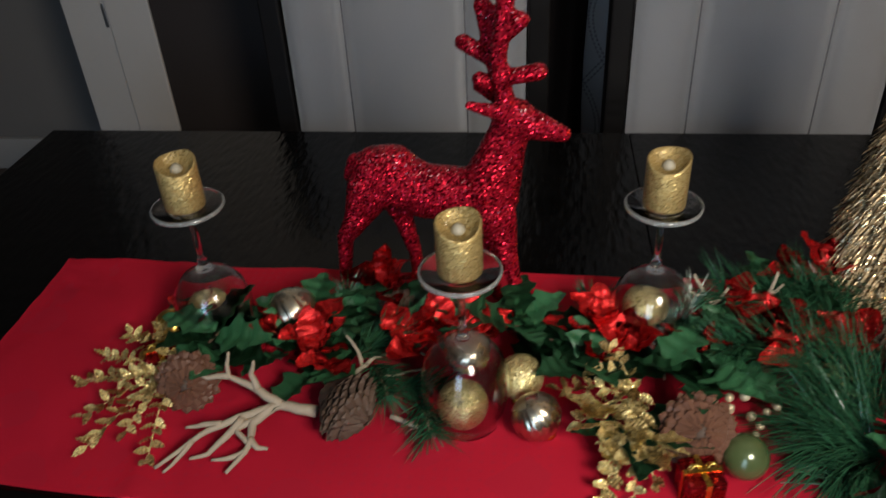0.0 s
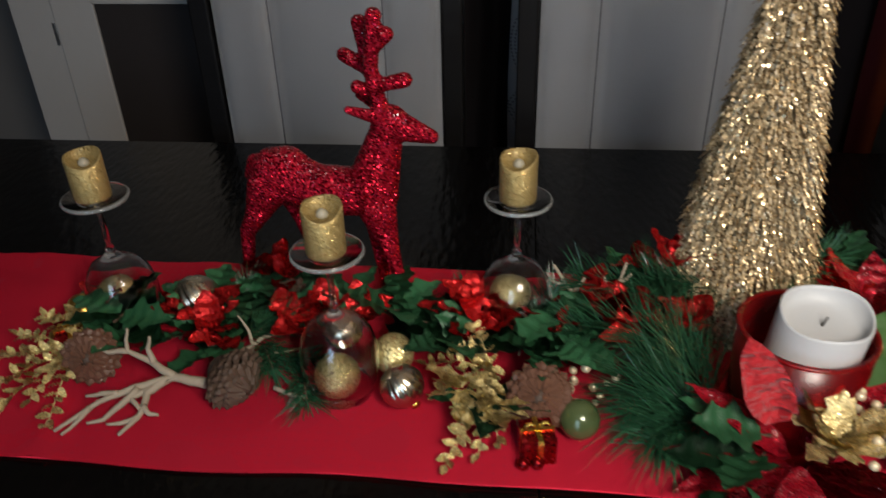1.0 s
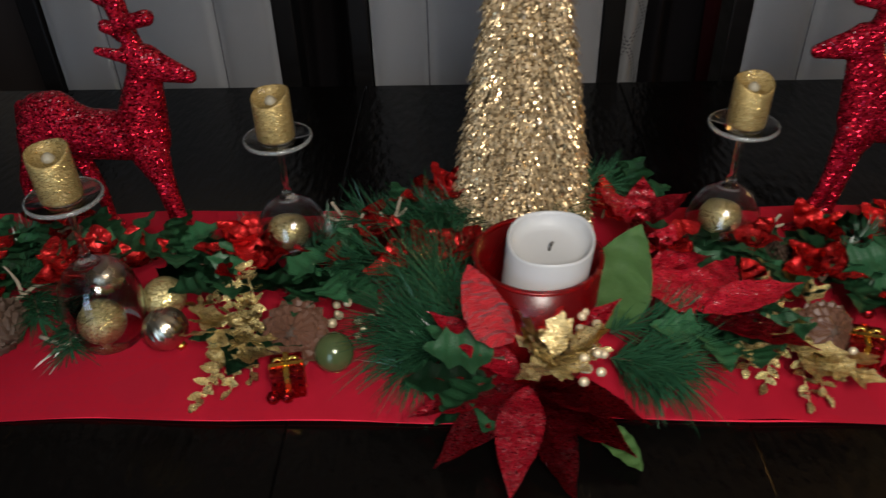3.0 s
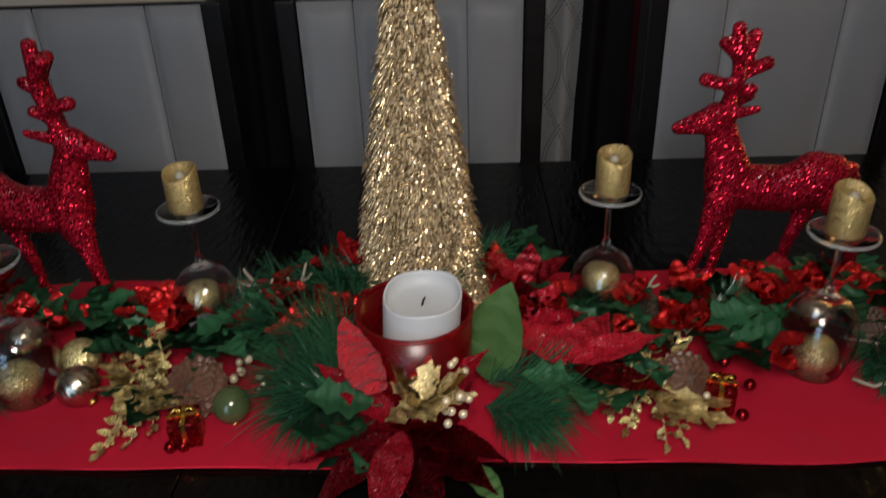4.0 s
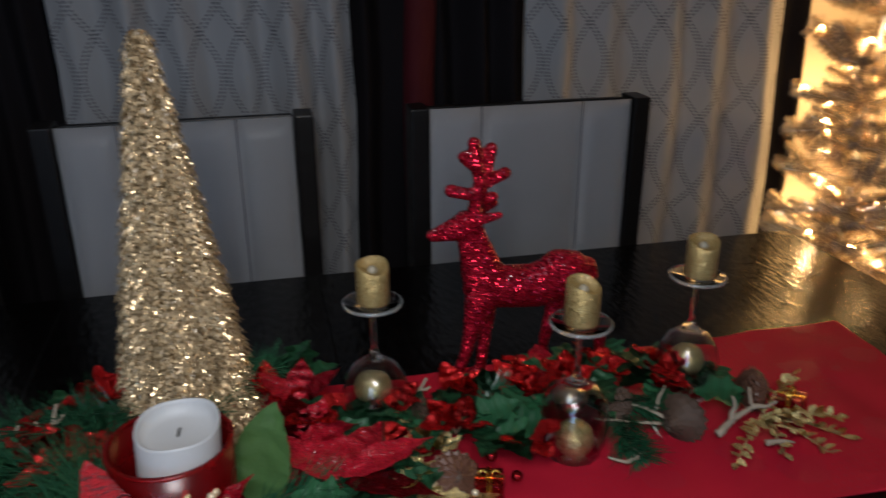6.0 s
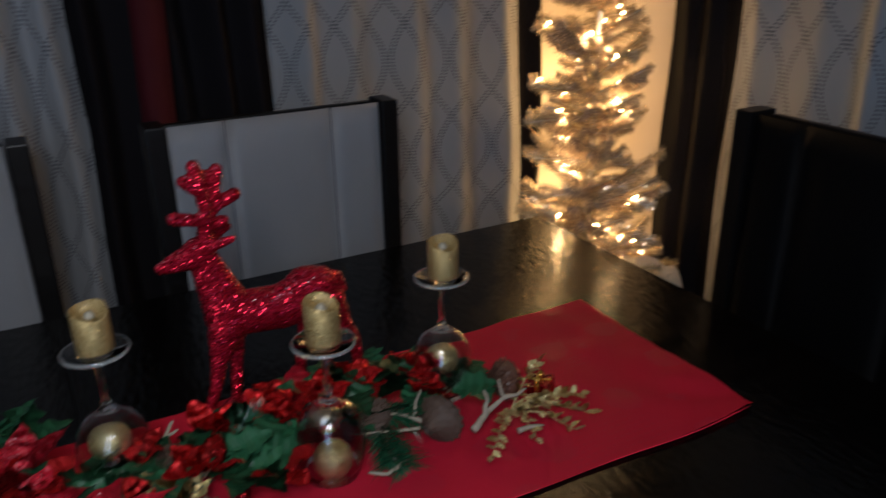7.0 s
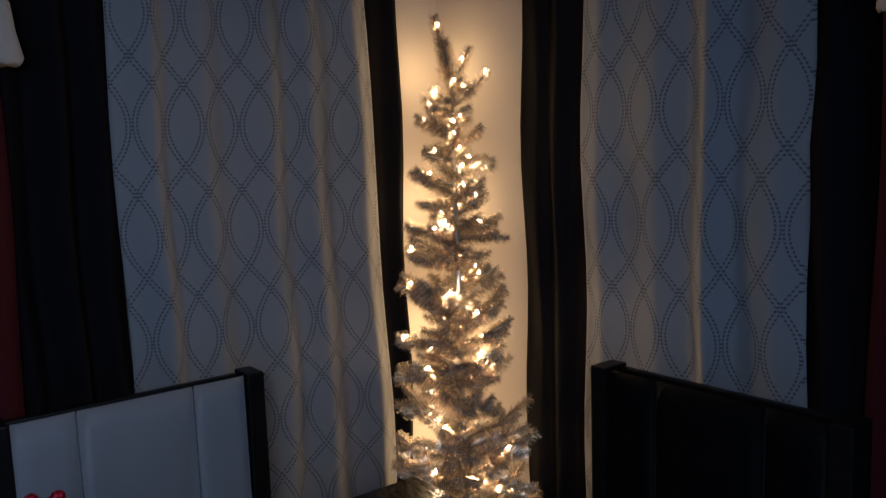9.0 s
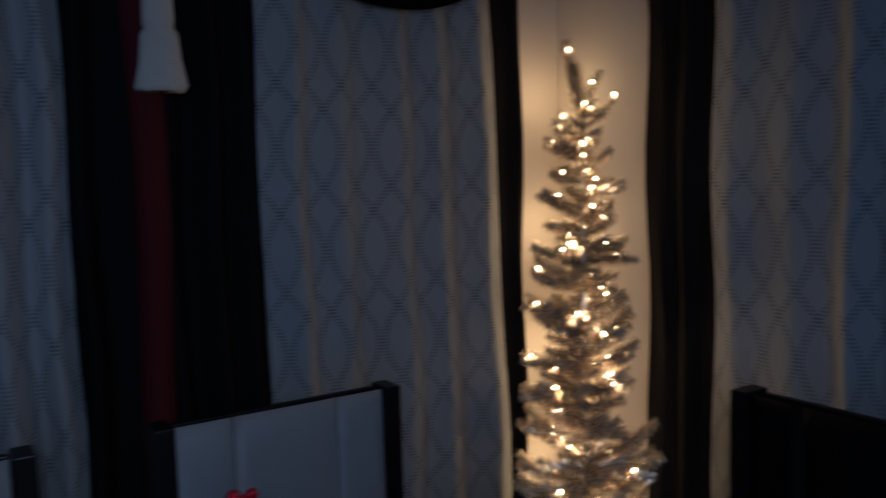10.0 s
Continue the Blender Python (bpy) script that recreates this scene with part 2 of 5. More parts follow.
M_CONETIP = mat("frosted_cone_tips", (0.095, 0.044, 0.028), 0.4, 0, 0.25, 80, 0.3, 300)
M_GIFT = glitter("red_gift_foil", (0.22, 0.006, 0.009), 260, 0.35, 0.9, 0.2, 0.3, 0.1)
M_RIBBON = mat("gold_ribbon", (0.75, 0.50, 0.12), 0.25, 1.0, 0.1, 40, 0.1, 300)
M_PEARL = mat("pearl_bead", (0.62, 0.52, 0.36), 0.25, 0.35, 0.1, 40, 0.0)
M_GREENBALL = mat("translucent_green_bauble", (0.065, 0.090, 0.035), 0.2, 0.2, 0.15, 30, 0.0, coat=0.5)
M_TINSEL = tinsel_material()
M_BULB = glow("warm_bulb", (1.0, 0.56, 0.20), 300.0)
M_FLEECE = mat("cream_fleece", (0.72, 0.62, 0.45), 0.95, 0, 0.15, 25, 0.9, 160, sheen=0.4, dist=0.008)
M_WINDOW = mat("dark_window_glass", (0.006, 0.007, 0.010), 0.08, 0, 0.1, 4, 0.0)
M_METAL = mat("dull_steel", (0.45, 0.45, 0.46), 0.35, 1.0, 0.1, 40, 0.05, 200)

# ---- building helpers ----


def mesh_of(name, bm, material, smooth=True, recalc=True):
    if recalc:
        bmesh.ops.recalc_face_normals(bm, faces=bm.faces)
    me = bpy.data.meshes.new(name)
    bm.to_mesh(me)
    bm.free()
    me.materials.append(material)
    if smooth:
        me.polygons.foreach_set("use_smooth", [True] * len(me.polygons))
    return me


def part(name, bm, material, parent=None, label="", at=None, smooth=True, recalc=True):
    """A mesh object under a thing or a part; bm may be a mesh already made."""
    me = bm if isinstance(bm, bpy.types.Mesh) else mesh_of(name, bm, material, smooth, recalc)
    ob = new(name, me)
    if parent:
        ob.parent = parent
    if at is not None:
        ob.matrix_basis = at
    return tagged(ob, label)


def thing(name, label, category, group="", at=None, kind=""):
    ob = new(name)
    ob.empty_display_size = 0.02
    if at is not None:
        ob.matrix_basis = at
    return tagged(ob, label, category, group, kind)


def structure(name, bm, material, label, category, smooth=False):
    return tagged(part(name, bm, material, None, smooth=smooth), label, category, kind="structure")


def box(bm, x0, x1, y0, y1, z0, z1, bevel=0.0, m=None):
    r = bmesh.ops.create_cube(bm, size=1)
    t = Matrix.Translation(((x0 + x1) / 2, (y0 + y1) / 2, (z0 + z1) / 2)) @ Matrix.Diagonal((x1 - x0, y1 - y0, z1 - z0, 1))
    bmesh.ops.transform(bm, matrix=(m or Matrix()) @ t, verts=r["verts"])
    if bevel:
        edges = list({e for v in r["verts"] for e in v.link_edges})
        bmesh.ops.bevel(bm, geom=edges, offset=bevel, segments=2, affect="EDGES", profile=0.6)
    return bm


def boxed(*a, **k):
    return box(bmesh.new(), *a, **k)


def lathe(profile, n=40, close=False):
    """A body turned about z from (radius, height) pairs."""
    bm = bmesh.new()
    rings = []
    for r, z in profile:
        if r < 1e-6:
            rings.append([bm.verts.new((0, 0, z))])
        else:
            rings.append([bm.verts.new((r * math.cos(2 * math.pi * i / n), r * math.sin(2 * math.pi * i / n), z)) for i in range(n)])
    pairs = list(zip(rings, rings[1:])) + ([(rings[-1], rings[0])] if close else [])
    for a, b in pairs:
        for i in range(n):
            j = (i + 1) % n
            if len(a) == 1 and len(b) == 1:
                continue
            if len(a) == 1:
                bm.faces.new((a[0], b[j], b[i]))
            elif len(b) == 1:
                bm.faces.new((a[i], a[j], b[0]))
            else:
                bm.faces.new((a[i], a[j], b[j], b[i]))
    return bm


def tube(bm, pts, r0, r1, n=7):
    """A tapered round rod along points."""
    pts = [Vector(p) for p in pts]
    rings = []
    for i, p in enumerate(pts):
        d = (pts[min(i + 1, len(pts) - 1)] - pts[max(i - 1, 0)]).normalized()
        a = d.orthogonal().normalized()
        b = d.cross(a)
        if rings:
            ref = rings[-1][0].co - pts[i - 1]
            a = (ref - d * ref.dot(d)).normalized()
            b = d.cross(a)
        r = r0 + (r1 - r0) * i / (len(pts) - 1)
        rings.append([bm.verts.new(p + r * (math.cos(2 * math.pi * k / n) * a + math.sin(2 * math.pi * k / n) * b)) for k in range(n)])
    for u, v in zip(rings, rings[1:]):
        for k in range(n):
            bm.faces.new((u[k], u[(k + 1) % n], v[(k + 1) % n], v[k]))
    bm.faces.new(rings[0][::-1])
    bm.faces.new(rings[-1])
    return bm


def ball(bm, c, r, m=None, seg=20):
    t = Matrix.Translation(c) @ (m or Matrix()) @ Matrix.Diagonal((*(r if isinstance(r, tuple) else (r, r, r)), 1))
    bmesh.ops.create_uvsphere(bm, u_segments=seg, v_segments=seg // 2, radius=1, matrix=t)
    return bm

# ---- the room ----
NORTH, EAST, SOUTH, WEST, TOP = 1.24, 1.95, -3.0, -3.4, 2.5
JAMB = -1.62
structure("floor", boxed(WEST - 0.1, EAST + 0.12, SOUTH - 0.1, 2.1, -0.06, 0.0), M_FLOOR, "dark floorboards under the dining table", "floor")
structure("ceiling", boxed(WEST - 0.1, EAST + 0.12, SOUTH - 0.1, 2.1, TOP, TOP + 0.08), M_CEIL, "plain pale painted ceiling", "ceiling")
structure("wall_north", boxed(JAMB, EAST, NORTH, NORTH + 0.12, 0.0, TOP), M_WALL, "beige painted wall behind the curtains", "wall")
structure("wall_east", boxed(EAST, EAST + 0.12, SOUTH, NORTH + 0.12, 0.0, TOP), M_WALL, "beige painted side wall", "wall")
structure("wall_south", boxed(WEST, EAST, SOUTH - 0.12, SOUTH, 0.0, TOP), M_WALL, "plain beige wall", "wall")
structure("wall_west", boxed(WEST - 0.12, WEST, SOUTH, 2.0, 0.0, TOP), M_GREYWALL, "plain grey painted wall", "wall")
structure("hall_wall", boxed(WEST, EAST, 1.9, 2.0, 0.0, TOP), M_GREYWALL, "grey hall wall beyond the doorway", "wall")
structure("wainscot", boxed(JAMB + 0.23, -0.15, NORTH - 0.018, NORTH, 0.0, 0.89), M_LOWWALL, "dark brown painted lower wall", "wall panel")

bm = boxed(JAMB + 0.23, -0.15, NORTH - 0.034, NORTH, 0.894, 0.945, 0.006)
box(bm, JAMB + 0.23, -0.15, NORTH - 0.05, NORTH, 0.946, 0.962, 0.005)
structure("chair_rail", bm, M_TRIM, "white moulded rail above the dark lower wall", "trim")

bm = boxed(JAMB + 0.11, JAMB + 0.228, NORTH - 0.022, NORTH - 0.001, 0.0, 2.12, 0.004)
structure("door_casing", bm, M_TRIM, "white painted casing of the open doorway", "trim")
bm = boxed(JAMB - 0.012, JAMB + 0.108, NORTH - 0.012, NORTH + 0.13, 0.0, 2.1, 0.003)
jamb = structure("door_jamb", bm, M_TRIM, "white painted door jamb with a small latch plate", "trim")
part("latch_plate", boxed(JAMB + 0.096, JAMB + 0.104, NORTH - 0.016, NORTH - 0.0125, 0.78, 0.84, 0.001), M_METAL, jamb, "dull steel latch plate")
structure("baseboard", boxed(WEST, JAMB + 0.6, 1.876, 1.9, 0.0, 0.13, 0.006), M_TRIM, "white baseboard along the hall wall", "baseboard")


def window(name, m, width):
    """A dark night window with its white frame, behind the curtains."""
    w = thing(name, "dark window with a white frame behind curtains", "window", at=m, kind="structure")
    h0, h1 = 0.95, 2.05
    for x0, x1, z0, z1 in ((-width / 2, -width / 2 + 0.06, h0, h1), (width / 2 - 0.06, width / 2, h0, h1),
                           (-width / 2 + 0.061, width / 2 - 0.061, h0, h0 + 0.06), (-width / 2 + 0.061, width / 2 - 0.061, h1 - 0.06, h1),
                           (-0.02, 0.02, h0 + 0.061, h1 - 0.061)):
        part("window_frame", boxed(x0, x1, -0.03, -0.001, z0, z1, 0.004), M_TRIM, w, smooth=False)
    for s in (-1, 1):
        a, b = sorted((s * 0.021, s * (width / 2 - 0.061)))
        part("pane", boxed(a, b, -0.012, -0.004, h0 + 0.061, h1 - 0.061), M_WINDOW, w, "dark night glass", smooth=False)
    return w


window("window_1", pose(0.05, NORTH, 0), 0.9)
window("window_2", pose(1.2, NORTH, 0), 0.62)
window("window_3", pose(EAST, 0.18, 0, 0, 0, -90), 0.7)


def cloth(name, label, category, m, width, z0, z1, material, folds, depth, gather=1.0, flare=0.0, group="curtains", seed=1, hem=0.0, lean=0.06):
    """A hanging cloth in soft, uneven folds; local x along it, y out of the wall."""
    rnd = random.Random(seed)
    n, rows = folds * 14, 16
    knots = [rnd.uniform(0.7, 1.3) for _ in range(folds)]
    total = sum(knots)
    amps = [rnd.uniform(0.35, 1.2) for _ in range(folds)]
    falls = [rnd.uniform(0.28, 0.6) for _ in range(folds)]
    xs, ys, us = [], [], []
    u = 0.0
    for k in range(folds):
        for i in range(14):
            f = i / 14
            x = (sum(knots[:k]) + knots[k] * f) / total * width
            top = 1 - falls[k]
            rise = (f / top) ** 1.15 if f < top else (1 - f) / falls[k]
            y = depth * amps[k] * (0.65 * rise * rise * (3 - 2 * rise) + 0.35 * rise)
            x += lean * amps[k] * width / total * rise * f
            if xs:
                u += math.hypot(x - xs[-1], y - ys[-1])
            xs.append(x), ys.append(y), us.append(u)
    xs.append(width), ys.append(0.0), us.append(u + 0.004)
    n = len(xs)
    me = bpy.data.meshes.new(name)
    verts, faces, uvs = [], [], []
    for side in (0, 1):
        for r in range(rows + 1):
            z = z0 + (z1 - z0) * r / rows
            for i in range(n):
                low = 1 - r / rows
                sway = 0.006 * math.sin(7 * z + 2.1 * xs[i] / max(width, 0.1))
                x = xs[i] + flare * low * (xs[i] / width) ** 2 + sway
                y = -ys[i] * (0.75 + 0.35 * low) - 0.004 * math.sin(9 * z + i * 0.3) + side * 0.0025
                verts.append((x, y, z + (hem * math.sin(i * 0.2) if r == 0 else 0)))
                uvs.append((us[i] * gather, z))
    step = n * (rows + 1)
    for side in (0, 1):
        for r in range(rows):
            for i in range(n - 1):
                a = side * step + r * n + i
                q = (a, a + 1, a + 1 + n, a + n)
                faces.append(q if side == 0 else q[::-1])
    rim = [i for i in range(n)] + [r * n + n - 1 for r in range(1, rows + 1)] + [rows * n + i for i in range(n - 2, -1, -1)] + [r * n for r in range(rows - 1, 0, -1)]
    for a, b in zip(rim, rim[1:] + rim[:1]):
        faces.append((b, a, a + step, b + step))
    me.from_pydata(verts, [], faces)
    layer = me.uv_layers.new(name="cloth")
    idx = np.empty(len(me.loops), dtype=np.int32)
    me.loops.foreach_get("vertex_index", idx)
    layer.data.foreach_set("uv", np.array(uvs, dtype=np.float32)[idx].ravel())
    me.polygons.foreach_set("use_smooth", [True] * len(me.polygons))
    me.materials.append(material)
    ob = new(name, me)
    ob.matrix_basis = m
    return tagged(ob, label, category, group)


PALE = "pale grey curtain with dotted oval chains hanging in folds"
DARK = "black drape hanging in folds beside the printed curtain"
cloth("printed_curtain", PALE, "curtain", pose(-0.30, 1.15, 0), 0.70, 0.06, 2.2, M_CURTAIN, 6, 0.06, seed=3, lean=0.03)
cloth("printed_curtain", PALE, "curtain", pose(0.85, 1.15, 0), 0.745, 0.06, 2.2, M_CURTAIN, 5, 0.050, flare=0.07, seed=11, lean=0.03)
cloth("printed_curtain", PALE, "curtain", pose(1.86, 0.53, 0, 0, 0, -90), 0.61, 0.06, 2.2, M_CURTAIN, 4, 0.045, seed=8, lean=0.03)
cloth("black_drape", DARK, "drape", pose(-0.53, 1.16, 0), 0.23, 0.03, 2.24, M_DRAPE, 3, 0.06, seed=4)
cloth("black_drape", DARK, "drape", pose(0.38, 1.17, 0), 0.48, 0.03, 2.24, M_DRAPE, 5, 0.06, seed=5)
cloth("black_drape", DARK, "drape", pose(1.50, 1.185, 0), 0.245, 0.03, 2.24, M_DRAPE, 3, 0.03, seed=6)
cloth("black_drape", DARK, "drape", pose(1.895, 0.79, 0, 0, 0, -90), 0.32, 0.3, 2.24, M_DRAPE, 3, 0.04, seed=7)
cloth("black_drape", DARK, "drape", pose(1.87, -0.07, 0, 0, 0, -90), 0.64, 0.03, 2.24, M_DRAPE, 6, 0.06, seed=9)


def valance(m, width):
    """A black swag whose lower edge hangs in one scallop."""
    bm = bmesh.new()
    n, rows = 30, 8
    grid = []
    for r in range(rows + 1):
        row = []
        for i in range(n + 1):
            f = i / n
            low = 2.02 + 0.28 * abs(2 * f - 1) ** 2.2
            z = 2.34 + (low - 2.34) * r / rows
            y = -0.02 * math.sin(math.pi * r / rows * 3) - 0.02 * math.sin(math.pi * f)
            row.append(bm.verts.new((f * width, y, z)))
        grid.append(row)
    for a, b in zip(grid, grid[1:]):
        for i in range(n):
            bm.faces.new((a[i], a[i + 1], b[i + 1], b[i]))
    bmesh.ops.solidify(bm, geom=bm.faces[:], thickness=0.004)
    ob = part("valance", bm, M_DRAPE, None, at=m)
    return tagged(ob, "black scalloped swag across the window top", "valance", "valances")


valance(pose(0.72, 1.075, 0), 1.0)
valance(pose(-0.45, 1.075, 0), 1.0)
valance(pose(1.785, 0.68, 0, 0, 0, -90), 1.0)


def rod(a, b):
    t = thing("curtain_rod", "thin black metal curtain rod near the ceiling", "curtain rod", "curtain rods")
    part("pole", tube(bmesh.new(), [a, b], 0.011, 0.011, 10), M_BLACKWOOD, t)
    for p in (a, b):
        part("finial", ball(bmesh.new(), p, 0.022, seg=12), M_BLACKWOOD, t)


rod((-0.6, 1.16, 2.25), (1.72, 1.16, 2.25))
rod((1.87, 0.74, 2.25), (1.87, -0.75, 2.25))


def sash(m):
    """A long red cloth band with a plush cream tassel over it."""
    s = thing("tassel_sash", "dark red cloth sash with a cream plush tassel on the drape", "sash", "sashes", at=m)
    bm = bmesh.new()
    rows = 14
    v = []
    for r in range(rows + 1):
        z = 2.2 - 1.9 * r / rows
        v.append([bm.verts.new((x + 0.008 * math.sin(5 * z), -0.014 * math.sin(k * 1.6) , z)) for k, x in enumerate((-0.04, -0.013, 0.014, 0.042))])
    for a, b in zip(v, v[1:]):
        for i in range(3):
            bm.faces.new((a[i], a[i + 1], b[i + 1], b[i]))
    bmesh.ops.solidify(bm, geom=bm.faces[:], thickness=0.006)
    part("band", bm, M_SASH, s, "dark red cloth band")
    bm = bmesh.new()
    n = 26
    rings = []
    for r, z in ((0.012, 2.12), (0.028, 2.10), (0.03, 2.03), (0.034, 1.93), (0.03, 1.915), (0.04, 1.90), (0.046, 1.84), (0.058, 1.785), (0.052, 1.775)):
        rings.append([bm.verts.new((0.03 + (r + 0.002 * (i % 2)) * math.cos(2 * math.pi * i / n), -0.045 + 0.6 * r * math.sin(2 * math.pi * i / n), z + 0.004 * math.sin(i * 2.3))) for i in range(n)])
    for a, b in zip(rings, rings[1:]):
        for i in range(n):
            bm.faces.new((a[i], a[(i + 1) % n], b[(i + 1) % n], b[i]))
    bm.faces.new(rings[0]), bm.faces.new(rings[-1])
    part("tassel", bm, M_TASSEL, s, "cream plush tassel")
    return s


sash(pose(0.56, 1.085, 0))
sash(pose(1.79, -0.272, 0, 0, 0, -90))

# ---- table ----
TZ = 0.76
table = thing("dining_table", "long black-stained dining table with rippled lacquer top", "table", at=pose(0, 0, 0))
for x0, x1 in ((-1.366, -0.2455), (-0.2445, 0.2445), (0.2455, 1.366)):
    part("tabletop", boxed(x0, x1, -0.663, 0.663, TZ - 0.045, TZ, 0.0015), M_TABLE, table, smooth=False)
part("apron", boxed(-1.25, 1.25, -0.55, 0.55, TZ - 0.14, TZ - 0.046), M_BLACKWOOD, table, smooth=False)
for sx in (-1, 1):
    for sy in (-1, 1):
        part("leg", boxed(sx * 1.2 - 0.05, sx * 1.2 + 0.05, sy * 0.5 - 0.05, sy * 0.5 + 0.05, 0, TZ - 0.141, 0.006), M_BLACKWOOD, table, smooth=False)


def chair(m, pad, label, width=0.462, top=1.074):
    """A high-backed upholstered chair; local front is -y, the back's face at y 0."""
    c = thing("dining_chair", label, "chair", "chairs round the table", at=m)
    w = width / 2
    pads = []
    for x0, x1 in ((-w, -w * 0.5), (-w * 0.5, w * 0.5), (w * 0.5, w)):
        bm = bmesh.new()
        nx, nz = 10, 14
        g = []
        for k in range(nz + 1):
            z = 0.47 + (top - 0.47) * k / nz
            row = []
            for i in range(nx + 1):
                f = i / nx
                puff = 0.012 * (max(0.0, 1 - abs(2 * f - 1) ** 5)) * min(1, (top - z) / 0.02 + 0.15)
                row.append(bm.verts.new((x0 + 0.0015 + (x1 - x0 - 0.003) * f, -puff + 0.05 * (z - 0.47) * 0.3, z)))
            g.append(row)
        for a, b in zip(g, g[1:]):
            for i in range(nx):
                bm.faces.new((a[i], a[i + 1], b[i + 1], b[i]))
        bmesh.ops.solidify(bm, geom=bm.faces[:], thickness=-0.035)
        pads.append(part("back_pad", bm, pad, c))
    for x, p in ((-w * 0.5, pads[0]), (w * 0.5, pads[2])):
        part("seam", tube(bmesh.new(), [(x, 0.002, 0.47), (x, 0.011, top - 0.006)], 0.0028, 0.0028, 6), M_SEAM if pad is M_LEATHER else pad, p, "stitched seam with its shadow line")
    part("back_frame", boxed(-w, w, 0.047, 0.066, 0.44, top - 0.004, 0.004), M_BLACKWOOD, c, smooth=False)
    for s in (-1, 1):
        a, b = sorted((s * (w + 0.002), s * (w + 0.042)))
        part("back_post", boxed(a, b, -0.006, 0.068, 0.0, top + 0.004, 0.004), M_BLACKWOOD, c, "black wooden post", smooth=False)
        a, b = sorted((s * (w - 0.01), s * (w + 0.03)))
        part("front_leg", boxed(a, b, -0.44, -0.40, 0.0, 0.40, 0.004), M_BLACKWOOD, c, smooth=False)
    part("seat", boxed(-w - 0.03, w + 0.03, -0.45, -0.012, 0.405, 0.485, 0.02), pad, c)
    return c


GREY = "black wooden dining chair with pale grey leather back pads"
chair(pose(-0.664, 0.765, 0), M_LEATHER, GREY)
chair(pose(-0.010, 0.765, 0), M_LEATHER, GREY)
chair(pose(0.748, 0.765, 0), M_LEATHER, GREY, 0.474)
chair(pose(1.535, -0.045, 0, 0, 0, -90), M_BLACKLEATHER, "black dining chair with dark leather at the table's end", top=1.092)

# ---- runner ----
bm = bmesh.new()
nx, ny = 150, 30
grid = []
for j in range(ny + 1):
    row = []
    for i in range(nx + 1):
        x = -1.090 + 2.232 * i / nx
        y = -0.199 + 0.412 * j / ny
        edge = 0.005 * math.sin(4.1 * x) + 0.004 * math.sin(11 * x) + 0.002 * math.sin(23 * x)
        y += 0.012 * min(1.0, max(0.0, (0.25 - x) / 0.4)) * (1 - j / ny)
        if j == 0:
            y += edge
        if j == ny:
            y += 0.4 * edge
        z = 0.0056 + 0.0060 * max(0.0, noise.noise((x * 7 + 2.2 * y, y * 2.2, 9.1))) + 0.0042 * noise.noise((x * 4, y * 7, 0.3)) + 0.0022 * noise.noise((x * 15 + 3 * y, y * 12, 4.3))
        loose = max(0.0, abs(x) - 0.88) / 0.2
        z += loose * (0.008 * abs(noise.noise((x * 9 + 5 * y, y * 8, 2.1))) + 0.004 * abs(noise.noise((x * 22, y * 18 + 6 * x, 7.7))))
        z += 0.006 * max(0, 1 - abs((x + 0.85 + 0.25 * y) / 0.03)) ** 2
        row.append(bm.verts.new((x, y, TZ + max(z, 0.002))))
    grid.append(row)
for a, b in zip(grid, grid[1:]):
    for i in range(nx):
        bm.faces.new((a[i], a[i + 1], b[i + 1], b[i]))
bmesh.ops.solidify(bm, geom=bm.faces[:], thickness=0.0015)
runner = thing("table_runner", "red damask table runner with a woven leaf figure", "table runner")
part("cloth", bm, M_DAMASK, runner)
for side, y0 in (("front", -0.1965), ("back", 0.2095)):
    bm = bmesh.new()
    pts = []
    for i in range(61):
        x = -1.088 + 2.228 * i / 60
        edge = 0.005 * math.sin(4.1 * x) + 0.004 * math.sin(11 * x) + 0.002 * math.sin(23 * x)
        pts.append((x, y0 + (edge + 0.012 * min(1.0, max(0.0, (0.25 - x) / 0.4)) if side == "front" else 0.4 * edge), TZ + 0.0030 + 0.0020 * noise.noise((x * 4, y0 * 7, 0.3))))
    part("hem", tube(bm, pts, 0.0011, 0.0011, 6), M_DAMASK, runner, "folded stitched hem")
RZ = TZ + 0.007

# ---- wine glasses and candles ----
GLASS_XY = ((-0.796, 0.054), (-0.480, -0.055), (-0.275, 0.073), (0.279, 0.092), (0.530, -0.030), (0.753, 0.067))
outer = [(0.0375, 0.0), (0.0431, 0.02), (0.0470, 0.045), (0.0465, 0.062), (0.0414, 0.082), (0.0302, 0.099), (0.013, 0.110), (0.0062, 0.116)]
inner = [(0.0, 0.1085), (0.010, 0.1075), (0.0286, 0.0975), (0.0398, 0.081), (0.0448, 0.062), (0.0454, 0.045), (0.0414, 0.02), (0.0361, 0.0)]
first = thing("wine_glass", "clear wine glass standing upside down over baubles", "wine glass", "upturned wine glasses")
part("bowl", lathe(inner + outer + [(0.0, 0.1165)], 48), M_GLASS, first)
part("stem", lathe([(0.0, 0.117), (0.0055, 0.117), (0.0065, 0.121), (0.0042, 0.127), (0.0038, 0.150), (0.0038, 0.175), (0.006, 0.187), (0.0, 0.1875)], 20), M_GLASS, first)
part("foot", lathe([(0.0, 0.188), (0.012, 0.188), (0.0286, 0.1925), (0.0370, 0.1925), (0.0387, 0.1932), (0.0395, 0.1945), (0.0397, 0.196), (0.0391, 0.1976), (0.0374, 0.1982), (0.0, 0.198)], 48), M_GLASS, first)
